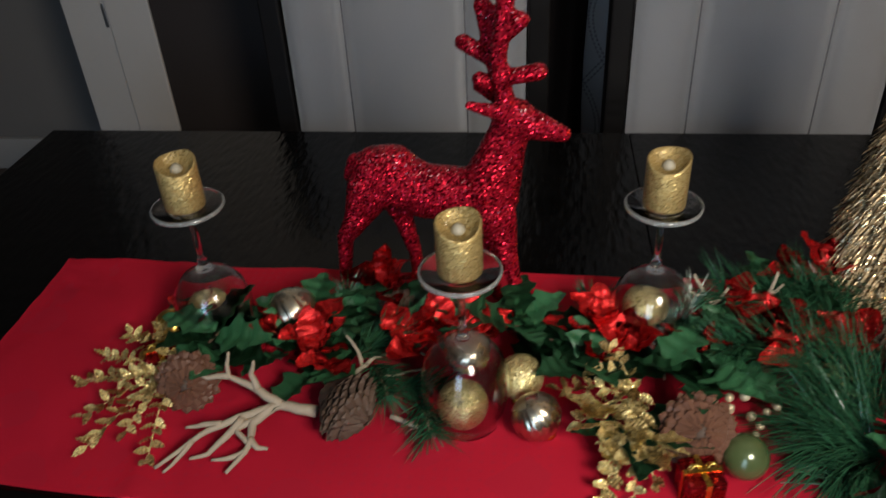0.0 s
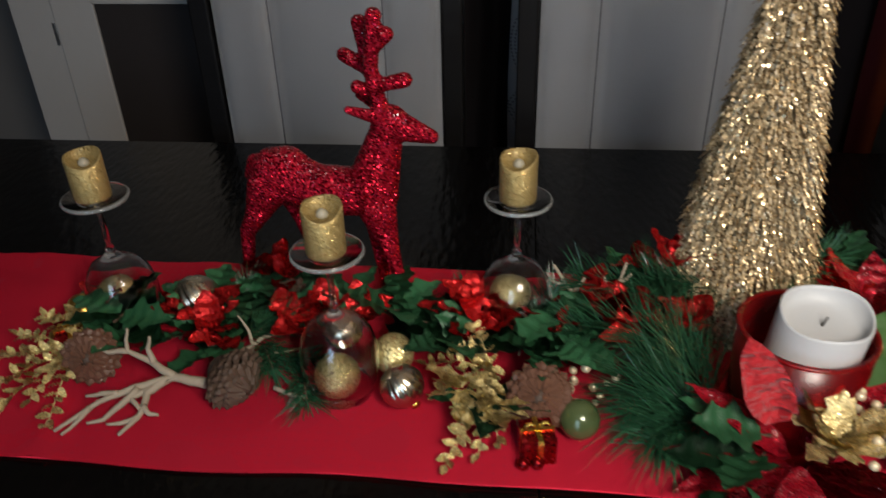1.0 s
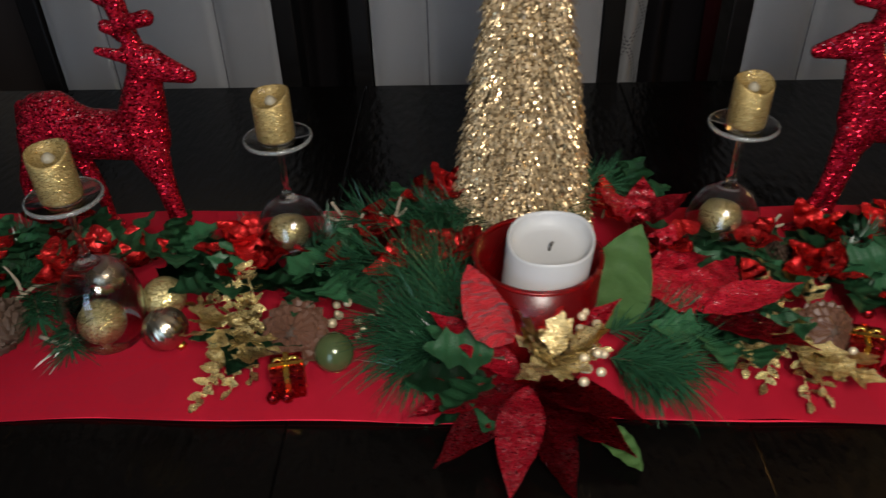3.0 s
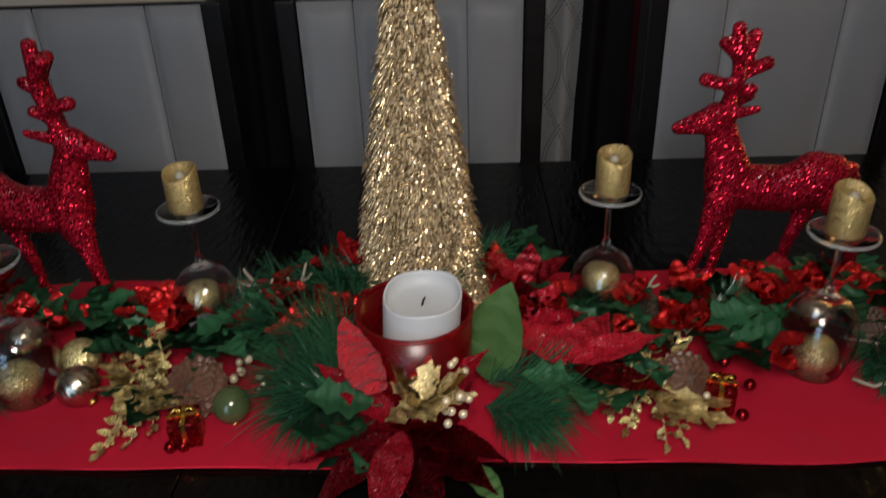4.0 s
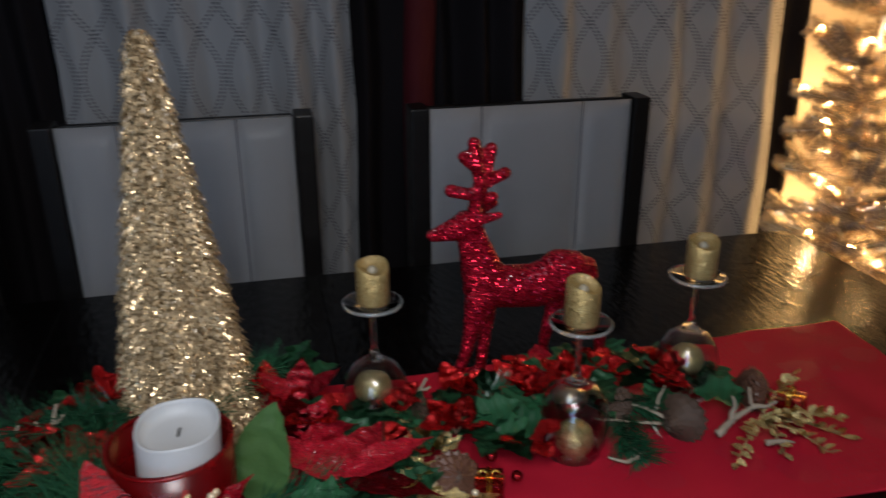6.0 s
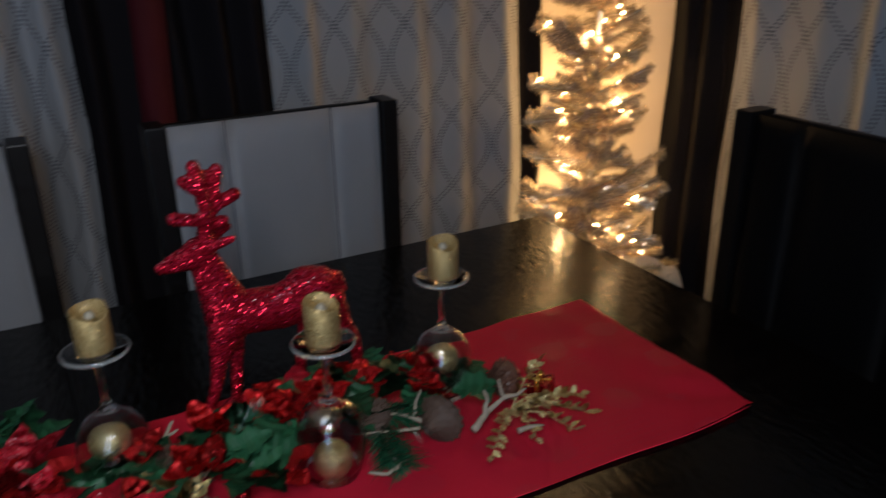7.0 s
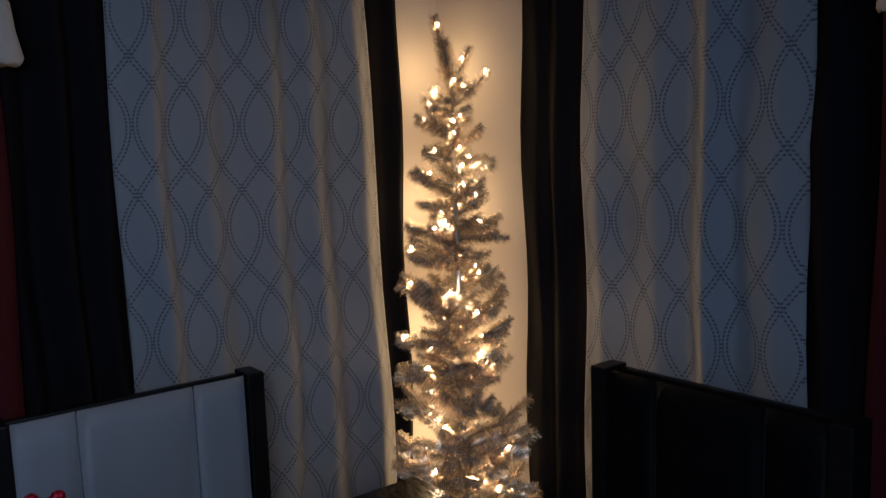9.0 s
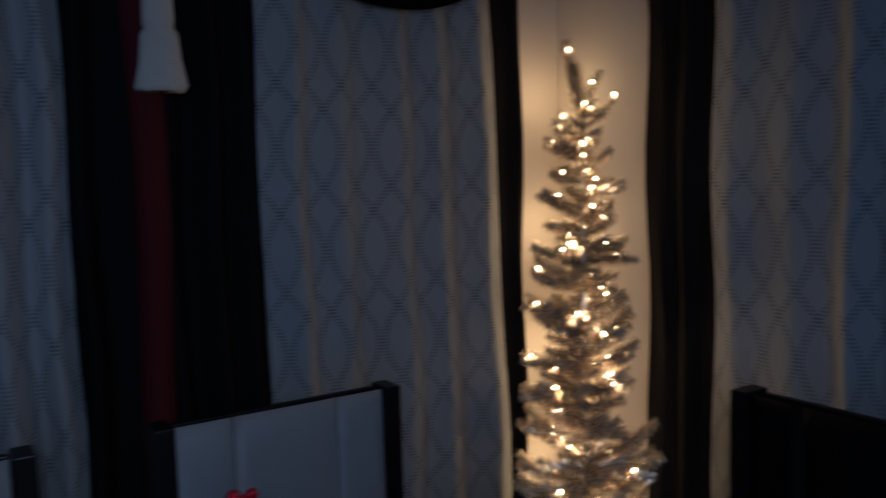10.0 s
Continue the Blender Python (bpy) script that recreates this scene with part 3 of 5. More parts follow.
# extra bead imitating the bright glint along the foot's edge
part("rim", lathe([(0.0395, 0.1930), (0.0407, 0.1938), (0.0411, 0.1955), (0.0407, 0.1972), (0.0395, 0.1980), (0.0387, 0.1984), (0.0397, 0.196), (0.0387, 0.1928), (0.0395, 0.1930)], 48), M_RIMGLINT, first, "pale bead added as the highlight on the glass foot's edge")
for k, (x, y) in enumerate(GLASS_XY):
    m = pose(x, y, RZ, 0, 0, 20 * k)
    if k == 0:
        first.matrix_basis = m
    else:
        copy_thing(first, m)


def candle(x, y, turn):
    c = thing("flameless_candle", "gold glittered flameless candle standing on a glass foot", "candle", "gold candles", at=pose(x, y, RZ + 0.1985, 0, 0, turn) @ Matrix.Scale(0.96, 4))
    bm = bmesh.new()
    n = 36
    prof = [(0.0, 0.0, 0), (0.0225, 0.0, 0), (0.0232, 0.003, 0), (0.0232, 0.054, 1), (0.0222, 0.0565, 1), (0.0205, 0.056, 1), (0.0185, 0.050, 0.8), (0.0, 0.045, 0.4)]
    rings = []
    for r, z, s in prof:
        if r == 0:
            rings.append([bm.verts.new((0, 0, z))])
            continue
        ring = []
        for i in range(n):
            a = 2 * math.pi * i / n
            ring.append(bm.verts.new((r * math.cos(a), r * math.sin(a), z + s * (0.0058 * math.sin(a) + 0.0022 * math.sin(2 * a + 1)))))
        rings.append(ring)
    for a, b in zip(rings, rings[1:]):
        for i in range(n):
            j = (i + 1) % n
            if len(a) == 1:
                bm.faces.new((a[0], b[j], b[i]))
            elif len(b) == 1:
                bm.faces.new((a[i], a[j], b[0]))
            else:
                bm.faces.new((a[i], a[j], b[j], b[i]))
    body = part("body", bm, M_GOLDCANDLE, c)
    part("flame_tip", lathe([(0.0, 0.0445), (0.006, 0.0446), (0.0072, 0.047), (0.0064, 0.0505), (0.0032, 0.054), (0.0, 0.055)], 16), M_TIP, body, "white plastic flame tip")


for k, (x, y) in enumerate(GLASS_XY):
    candle(x + 0.002 * math.sin(3 * k), y - 0.003, (20, 5, -25, 10, 40, -10)[k])


def bauble(name, at, r, material, ribs=0, label="", squash=1.0):
    t = thing(name, label, "bauble", "baubles", at=at)
    bm = ball(bmesh.new(), (0, 0, 0), (r, r, r * squash), seg=48 if ribs else 28)
    if ribs:
        for v in bm.verts:
            a = math.atan2(v.co.y, v.co.x)
            s = math.hypot(v.co.x, v.co.y) / r
            f = 1 + 0.055 * s * math.cos(ribs * a)
            v.co.x *= f
            v.co.y *= f
    shell = part("shell", bm, material, t)
    part("cap", lathe([(0.0, r * squash * 0.97), (0.006, r * squash * 0.97), (0.006, r * squash + 0.006), (0.0, r * squash + 0.007)], 14), M_RIBBON, shell, "small gold cap")


GLIT = "gold glitter bauble among the garland"
SHIN = "polished gold ribbed bauble among the garland"
for x, y, r, z, kind in ((-0.804, 0.056, 0.0255, 0.050, 0), (-0.792, 0.050, 0.0115, 0.0125, 1), (-0.482, -0.066, 0.0275, 0.0285, 0), (-0.478, -0.035, 0.0225, 0.073, 1),
                         (-0.281, 0.072, 0.0265, 0.060, 0), (-0.270, 0.062, 0.0155, 0.0165, 1), (0.275, 0.091, 0.0265, 0.064, 0), (0.284, 0.082, 0.0155, 0.0165, 1),
                         (0.527, -0.042, 0.0265, 0.0275, 0), (0.531, -0.012, 0.0225, 0.072, 1), (0.752, 0.066, 0.0255, 0.058, 0), (0.748, 0.060, 0.0125, 0.0135, 1),
                         (-0.422, -0.020, 0.0260, 0.027, 0), (-0.404, -0.077, 0.0255, 0.026, 1), (-0.705, 0.070, 0.032, 0.033, 1)):
    tilt = pose(x, y, RZ + z + 0.001, 165 + 40 * math.sin(60 * x), 30 * math.cos(40 * x), 100 * x)
    bauble("bauble", tilt, r, M_BALLSHINE if kind else M_BALLGLITTER, 16 if kind else 0, SHIN if kind else GLIT)
bauble("bauble", pose(-0.201, -0.114, RZ + 0.024, 170, 0, 20), 0.023, M_GREENBALL, 0, "translucent green bauble beside a small gift")
bauble("bauble", pose(-0.845, 0.035, RZ + 0.034, 160, 0, 20), 0.024, M_RIBBON, 0, "shiny copper-gold bauble beside gold leaves")

# ---- deer ----


def deer(m, near=-1, rack=1.0):
    """A stylised deer figure with red glitter; local x towards the nose, z up; near is the side of the stepping legs."""
    bm = bmesh.new()

    def limb(a, b, r0, r1, n=7, flat=1.0):
        for i in range(n + 1):
            f = i / n
            p = Vector(a).lerp(Vector(b), f)
            p.y *= -near
            if p.z > 0.305:
                p.z = 0.305 + (p.z - 0.305) * rack
            r = r0 + (r1 - r0) * f
            ball(bm, p, (r, r * flat, r), seg=12)

    limb((-0.072, 0, 0.184), (-0.020, 0, 0.168), 0.040, 0.037, 7, 0.72)
    limb((-0.020, 0, 0.168), (0.056, 0, 0.172), 0.037, 0.036, 8, 0.72)
    limb((-0.066, 0, 0.188), (-0.058, 0, 0.190), 0.037, 0.037, 2, 0.72)
    limb((0.056, 0, 0.178), (0.080, 0, 0.262), 0.036, 0.0215, 10, 0.75)
    limb((0.080, 0, 0.262), (0.086, 0, 0.276), 0.0225, 0.0245, 4, 0.75)
    limb((0.088, 0, 0.274), (0.136, 0, 0.262), 0.0225, 0.0105, 8, 0.75)
    limb((0.072, 0.014, 0.288), (0.040, 0.022, 0.300), 0.010, 0.0065, 6, 0.7)
    limb((0.072, -0.014, 0.288), (0.044, -0.024, 0.298), 0.010, 0.0065, 6, 0.7)
    # near and far hind legs, then the front legs
    limb((-0.086, -0.012, 0.165), (-0.104, -0.017, 0.124), 0.029, 0.0165, 7, 0.7)
    limb((-0.104, -0.017, 0.124), (-0.121, -0.019, 0.096), 0.0165, 0.0115, 5)
    limb((-0.121, -0.019, 0.096), (-0.130, -0.020, 0.014), 0.0110, 0.0080, 12)
    limb((-0.131, -0.020, 0.011), (-0.118, -0.020, 0.007), 0.0095, 0.0075, 3)
    limb((-0.066, 0.014, 0.160), (-0.058, 0.019, 0.112), 0.027, 0.0140, 7, 0.75)
    limb((-0.058, 0.019, 0.112), (-0.046, 0.020, 0.060), 0.0130, 0.0095, 8)
    limb((-0.046, 0.020, 0.060), (-0.044, 0.020, 0.012), 0.0092, 0.0080, 8)
    limb((-0.045, 0.020, 0.010), (-0.032, 0.020, 0.007), 0.0092, 0.0075, 3)
    limb((0.066, -0.012, 0.152), (0.080, -0.017, 0.110), 0.026, 0.0140, 7, 0.75)
    limb((0.080, -0.017, 0.110), (0.088, -0.019, 0.072), 0.0132, 0.0100, 7)
    limb((0.088, -0.019, 0.072), (0.110, -0.026, 0.014), 0.0095, 0.0082, 10)
    limb((0.110, -0.026, 0.010), (0.125, -0.026, 0.007), 0.0095, 0.0075, 3)
    limb((0.054, 0.012, 0.150), (0.050, 0.018, 0.096), 0.023, 0.0120, 8, 0.75)
    limb((0.050, 0.018, 0.096), (0.058, 0.020, 0.012), 0.0115, 0.0082, 12)
    limb((0.058, 0.020, 0.010), (0.072, 0.020, 0.007), 0.0092, 0.0075, 3)
    # antlers with blunt tines
    limb((0.080, -0.008, 0.290), (0.072, -0.016, 0.350), 0.0105, 0.0095, 8)
    limb((0.072, -0.016, 0.350), (0.081, -0.020, 0.416), 0.0095, 0.0100, 10)
    limb((0.074, -0.015, 0.328), (0.114, -0.022, 0.342), 0.0092, 0.0100, 8)
    limb((0.074, -0.018, 0.372), (0.096, -0.024, 0.396), 0.0088, 0.0096, 6)
    limb((0.072, 0.008, 0.290), (0.058, 0.016, 0.342), 0.0105, 0.0095, 8)
    limb((0.058, 0.016, 0.342), (0.047, 0.022, 0.394), 0.0095, 0.0100, 8)
    limb((0.060, 0.016, 0.336), (0.026, 0.021, 0.352), 0.0092, 0.0100, 8)
    limb((0.054, 0.018, 0.360), (0.067, 0.024, 0.388), 0.0086, 0.0094, 6)
    limb((0.070, 0.000, 0.312), (0.050, -0.006, 0.322), 0.0086, 0.0090, 5)
    limb((-0.104, 0, 0.200), (-0.114, 0, 0.178), 0.011, 0.008, 3)
    ob = part("deer_figure", bm, M_REDGLITTER, None, at=m)
    mod = ob.modifiers.new("skin", "REMESH")
    mod.mode, mod.voxel_size, mod.use_smooth_shade = "VOXEL", 0.0030, True
    sm = ob.modifiers.new("soft", "SMOOTH")
    sm.factor, sm.iterations = 0.5, 3
    return tagged(ob, "red glittered deer figure standing on the runner", "deer figure", "deer figures")


deer(pose(-0.522, 0.148, RZ - 0.001, 0, 0, -11) @ Matrix.Diagonal((1.04, 1, 0.975, 1)))
deer(pose(0.518, 0.165, RZ - 0.001, 0, 0, 180 - 4) @ Matrix.Diagonal((1, 1, 0.965, 1)), 1, 0.92)

# ---- golden cone tree ----
cone = thing("cone_tree", "gold tinsel cone tree standing behind the candle jar", "table tree", at=pose(0.022, 0.142, RZ))
H, R = 0.553, 0.087
part("core", lathe([(0.0, 0.0), (R * 0.95, 0.0), (0.008, H - 0.004), (0.0, H)], 40), M_GOLDTINSEL, cone)
rnd = random.Random(21)
verts, faces = [], []
for layer in range(82):
    z = 0.012 + (H - 0.016) * layer / 81
    r = R * (1 - z / H) * 0.97 + 0.008
    count = max(9, int(2 * math.pi * r / 0.0052))
    for i in range(count):
        a = 2 * math.pi * (i + rnd.uniform(-0.4, 0.4)) / count + 0.3 * layer
        length, width = rnd.uniform(0.018, 0.034), rnd.uniform(0.0014, 0.0028)
        out = rnd.uniform(0.1, 0.6)
        lean = rnd.uniform(-0.25, 0.25)
        c, s = math.cos(a), math.sin(a)
        base = Vector((r * c, r * s, z + 0.006))
        side = Vector((-s, c, 0))
        down = (Vector((c, s, 0)) * (out + 0.17) + Vector((0, 0, -1)) + side * lean).normalized()
        nrm = side.cross(down) * 0.0012
        tip = base + down * length
        k = len(verts)
        verts += [base - side * width, base + side * width, tip + side * width * 0.6, tip - side * width * 0.6, base + down * length * 0.5 + nrm * 1.5]
        faces += [(k, k + 1, k + 4), (k + 1, k + 2, k + 4), (k + 2, k + 3, k + 4), (k + 3, k, k + 4)]
me = bpy.data.meshes.new("tinsel")
me.from_pydata(verts, [], faces)
me.materials.append(M_GOLDTINSEL)
tagged(part("tinsel", me, None, cone), "overlapping gold tinsel strips", kind="stuff")

# ---- candle jar ----
jar = thing("candle_jar", "red glass jar among the garland leaves", "candle jar", at=pose(0.024, -0.088, RZ))
part("glass", lathe([(0.0, 0.0), (0.060, 0.0), (0.065, 0.006), (0.0655, 0.06), (0.068, 0.138), (0.065, 0.138), (0.0625, 0.06), (0.060, 0.010), (0.0, 0.008)], 56), M_REDGLASS, jar)
part("rim", lathe([(0.0645, 0.1385), (0.0685, 0.1385), (0.0695, 0.1405), (0.0685, 0.1425), (0.0645, 0.1425)], 56, True), M_REDGLASS, jar, "thick rolled glass rim")
pillar = thing("pillar_candle", "white pillar candle with a short wick in the jar", "candle", at=pose(0.025, -0.087, RZ + 0.0150, 3, 4, 0))
bm = bmesh.new()
n = 48
rings = []
for r, z, s in ((0.0, 0, 0), (0.0440, 0, 0), (0.0450, 0.004, 0), (0.0450, 0.150, 1), (0.0440, 0.1530, 1), (0.0425, 0.1525, 1), (0.0415, 0.149, 1), (0.0400, 0.139, 0.5), (0.03, 0.136, 0.2), (0.0, 0.135, 0)):
    if r == 0:
        rings.append([bm.verts.new((0, 0, z))])
    else:
        rings.append([bm.verts.new((r * math.cos(2 * math.pi * i / n), r * math.sin(2 * math.pi * i / n),
                                    z + s * (0.005 * math.sin(2 * math.pi * i / n + 1.0) + 0.002 * math.sin(6 * math.pi * i / n)))) for i in range(n)])
for a, b in zip(rings, rings[1:]):
    for i in range(n):
        j = (i + 1) % n
        if len(a) == 1:
            bm.faces.new((a[0], b[j], b[i]))
        elif len(b) == 1:
            bm.faces.new((a[i], a[j], b[0]))
        else:
            bm.faces.new((a[i], a[j], b[j], b[i]))
wax = part("wax", bm, M_WAX, pillar)
part("wick", tube(bmesh.new(), [(0, 0, 0.135), (0.001, 0, 0.142), (0.003, 0.001, 0.146)], 0.0014, 0.001, 6), M_WICK, wax, "burnt black wick")

# ---- Christmas tree in the corner ----
stand = thing("plant_stand", "small stand covered in cream fleece under the tree", "stand", at=pose(1.66, 0.66, 0))
bm = ball(bmesh.new(), (0.02, -0.02, 0.45), (0.16, 0.16, 0.13), seg=40)
for v in bm.verts:
    v.co += v.co.normalized() * (0.03 * noise.noise(v.co * 14) + 0.014 * noise.noise(v.co * 45))
part("fleece", bm, M_FLEECE, stand, "bunched cream fleece")
for sx in (-1, 1):
    for sy in (-1, 1):
        part("leg", boxed(sx * 0.11 - 0.015, sx * 0.11 + 0.015, sy * 0.11 - 0.015, sy * 0.11 + 0.015, 0, 0.47, 0.003), M_BLACKWOOD, stand, smooth=False)
xtree = thing("christmas_tree", "slim silver tinsel tree with warm white lights", "christmas tree", at=pose(1.595, 0.745, 0.43))
XH = 1.49
part("trunk", tube(bmesh.new(), [(0, 0, 0), (0.004, 0, 0.7), (0, 0, XH - 0.16)], 0.011, 0.004, 8), M_METAL, xtree)
rnd = random.Random(5)
verts, faces, spots = [], [], []


def needle(p, d, length, w):
    d = d.normalized()
    s = d.orthogonal().normalized() * w
    q = d.cross(s)
    k = len(verts)
    tip = p + d * length
    verts.extend([p - s, p + s, tip + s * 0.5, tip - s * 0.5])
    faces.append((k, k + 1, k + 2, k + 3))


branches = []


def brush(start, d, ln, bush, lift):
    """One bottle-brush twig: a wire with foil needles all round it and a blunt tuft at the tip."""
    d = d.normalized()
    bend = Vector((0, 0, lift * ln))
    u = d.orthogonal().normalized()
    w = d.cross(u)
    steps = max(5, int(ln / 0.0042))
    for s in range(steps):
        g = (s + 0.6) / steps
        p = start + d * ln * g + bend * g * g
        thick = bush * min(1.0, 0.45 + 1.6 * g) * (1 - 0.35 * g ** 6)
        for k in range(20):
            t = 2 * math.pi * (k + rnd.random()) / 20
            out = u * math.cos(t) + w * math.sin(t)
            needle(p, out + d * rnd.uniform(0.3, 0.85), thick * rnd.uniform(0.7, 1.15), rnd.uniform(0.0005, 0.0009))
    branches.append([start, start + d * ln * 0.5 + bend * 0.25, start + d * ln + bend])
    return start + d * ln * rnd.uniform(0.45, 0.95) + bend * 0.6


for tier in range(19):
    f = tier / 18
    z = 0.05 + (XH - 0.26) * f ** 0.95
    reach = (0.070 + 0.150 * (1 - f) ** 0.9) * rnd.uniform(0.88, 1.12)
    count = 9 if f < 0.3 else (8 if f < 0.75 else 6)
    for i in range(count):
        a = 2 * math.pi * (i + rnd.uniform(-0.3, 0.3)) / count + 2.1 * tier
        ln = reach * rnd.uniform(0.62, 1.15)
        rise = rnd.uniform(-0.02, 0.55)
        d = Vector((math.cos(a), math.sin(a), rise))
        start = Vector((0.006 * math.sin(9 * z), 0, z + rnd.uniform(-0.03, 0.03)))
        spots.append(brush(start, d, ln, rnd.uniform(0.026, 0.034), rnd.uniform(-0.1, 0.25)))
        for side in (-1, 1):
            if ln > 0.085 and rnd.random() < 0.75:
                b = a + side * rnd.uniform(0.5, 0.9)
                brush(start + d.normalized() * ln * rnd.uniform(0.35, 0.6), Vector((math.cos(b), math.sin(b), rise + rnd.uniform(-0.2, 0.3))), ln * rnd.uniform(0.45, 0.65), 0.025, 0.1)
# thick core along the trunk, and the forked leader at the top
for s in range(150):
    z = 0.03 + (XH - 0.15) * s / 150
    for k in range(13):
        t = 2 * math.pi * rnd.random()
        needle(Vector((0.006 * math.sin(9 * z), 0, z)), Vector((math.cos(t), math.sin(t), rnd.uniform(0.1, 0.8))), rnd.uniform(0.02, 0.05), 0.0007)
brush(Vector((0, 0, XH - 0.22)), Vector((-0.10, 0.05, 1.0)), 0.16, 0.030, -0.05)
spots.append(brush(Vector((0, 0, XH - 0.20)), Vector((-0.22, 0.05, 1.0)), 0.205, 0.024, -0.05))
# long low branches that reach over the fleece
for ang, rise, ln in ((-35, 0.05, 0.24), (-15, 0.12, 0.22), (-60, 0.02, 0.22), (-85, 0.10, 0.20), (5, 0.0, 0.20)):
    spots.append(brush(Vector((0.01, -0.01, 0.10)), Vector((math.cos(radians(ang)), math.sin(radians(ang)), rise)), ln, 0.034, 0.05))
spots.append(brush(Vector((0, 0, XH - 0.19)), Vector((0.55, -0.15, 1.0)), 0.11, 0.022, 0.1))
spots.append(brush(Vector((0, 0, XH - 0.24)), Vector((0.95, -0.3, 0.75)), 0.13, 0.023, 0.1))
me = bpy.data.meshes.new("tinsel")
me.from_pydata(verts, [], faces)
me.materials.append(M_TINSEL)
tagged(part("tinsel", me, None, xtree), "silver tinsel needles", kind="stuff")
bm = bmesh.new()
for b in branches:
    tube(bm, b, 0.0022, 0.0012, 4)
tagged(part("branch_wire", bm, M_METAL, xtree), kind="stuff")
bulb_mesh = mesh_of("bulb", ball(bmesh.new(), (0, 0, 0), (0.0028, 0.0028, 0.0060), seg=10), M_BULB)
spots = [p + Vector((0, 0, 0.012)) for i, p in enumerate(spots) if i % 2 == 0 or i >= len(spots) - 8]
for p in spots:
    part("bulb", bulb_mesh, None, xtree, at=Matrix.Translation(p) @ pose(0, 0, 0, rnd.uniform(-60, 60), rnd.uniform(-60, 60), 0))
# added lamps near the corner, away from the bulbs, to brighten the walls
for z, power in ((1.82, 4.3), (1.40, 5.6), (0.98, 6.0), (0.60, 5.8)):
    lamp("tree_lights", "POINT", (1.84, 1.12, z), power, (1.0, 0.56, 0.19), size=0.11)
# extra lamps inside the crown that boost the bulbs' light on the tinsel
for k in range(8):
    a = radians(235 + 45 * math.sin(2.4 * k))
    r = 0.115 - 0.007 * k
    lamp("tree_lights", "POINT", (1.595 + r * math.cos(a), 0.745 + r * math.sin(a), 0.52 + 0.172 * k), 2.0 - 0.16 * k, (1.0, 0.60, 0.26), size=0.012)

# ---- garland ----


def leaf_mesh(name, length, width, material, spikes=0, curl=0.2, fold=0.25, crinkle=0.0, seed=0, tip=1.0, full=0.75):
    """A leaf along +x with a folded midrib, an outline that may be spiny, and a thickness."""
    bm = bmesh.new()
    n, c = 18, 6
    g = []
    for i in range(n + 1):
        f = i / n
        half = width / 2 * (math.sin(math.pi * min(1, f ** 0.8)) ** full if 0 < f < 1 else 0.03)
        half *= 1 - (1 - tip) * f
        if spikes:
            s = (f * spikes) % 1.0
            half *= 0.68 + 0.5 * abs(2 * s - 1) ** 1.5
        row = []
        for j in range(c + 1):
            t = 2 * j / c - 1
            x = length * f
            y = half * t
            z = fold * abs(y) - curl * length * f * f + 0.002 * math.sin(9 * math.pi * f) * (1 - abs(t) * 0.3) * (1 if crinkle == 0 else 0.5)
            z += crinkle * noise.noise((x * 90 + seed, y * 90, seed * 1.7))
            row.append(bm.verts.new((x, y, z)))
        g.append(row)
    for a, b in zip(g, g[1:]):
        for j in range(c):
            bm.faces.new((a[j], a[j + 1], b[j + 1], b[j]))
    bmesh.ops.solidify(bm, geom=bm.faces[:], thickness=0.0007)
    return mesh_of(name, bm, material)


HOLLY = [leaf_mesh("holly_leaf", 0.072, 0.050, M_HOLLY, 3, 0.12 + 0.1 * k, 0.3, seed=k) for k in range(3)]
BIGHOLLY = [leaf_mesh("holly_leaf", 0.085, 0.050, M_HOLLY, 4, 0.2, 0.25, seed=4), leaf_mesh("holly_leaf", 0.075, 0.055, M_HOLLY, 3, -0.1, 0.3, seed=5)]
FOIL = [leaf_mesh("foil_leaf", 0.050, 0.034, M_FOIL, 0, 0.1 * k, 0.3, 0.007, seed=k) for k in range(3)]
PETAL = [leaf_mesh("petal", 0.122, 0.052, M_PETAL, 0, 0.10 + 0.06 * k, 0.22, 0.004, seed=k, tip=0.85, full=1.15) for k in range(2)]
SMALLPETAL = [leaf_mesh("petal", 0.07, 0.042, M_PETAL, 0, 0.15, 0.25, 0.004, seed=k + 3, full=1.1) for k in range(2)]
GOLDLEAF = [leaf_mesh("gold_leaf", 0.0165, 0.0088, M_GOLDGLITTER, 0, 0.15 * k, 0.4, seed=k) for k in range(2)]
PALEPETAL = leaf_mesh("gold_petal", 0.056, 0.026, M_PALEGOLD, 3, -0.1, 0.35, 0.004, seed=7)
GOLDPETAL = leaf_mesh("gold_petal", 0.060, 0.030, M_GOLDGLITTER, 2, -0.1, 0.35, 0.002, seed=3)


def sprig(name, label, category, group, at, meshes, poses, stem=True):
    t = thing(name, label, category, group, at=at)
    for k, p in enumerate(poses):
        part(meshes[k % len(meshes)].name.split(".")[0], meshes[k % len(meshes)], None, t, at=p)
    if stem:
        part("stem", tube(bmesh.new(), [(-0.012, 0, 0.0), (0.0, 0.001, 0.002), (0.016, 0, 0.004)], 0.0018, 0.0012, 6), M_STEM, t)
    return t


def fan(rnd, count, rise=25, spread=360, start=0):
    return [pose(0, 0, 0.004 * (k % 3), rnd.uniform(-25, 25), -rnd.uniform(0.3, 1) * rise, start + spread * (k + rnd.uniform(-0.2, 0.2)) / count) for k in range(count)]


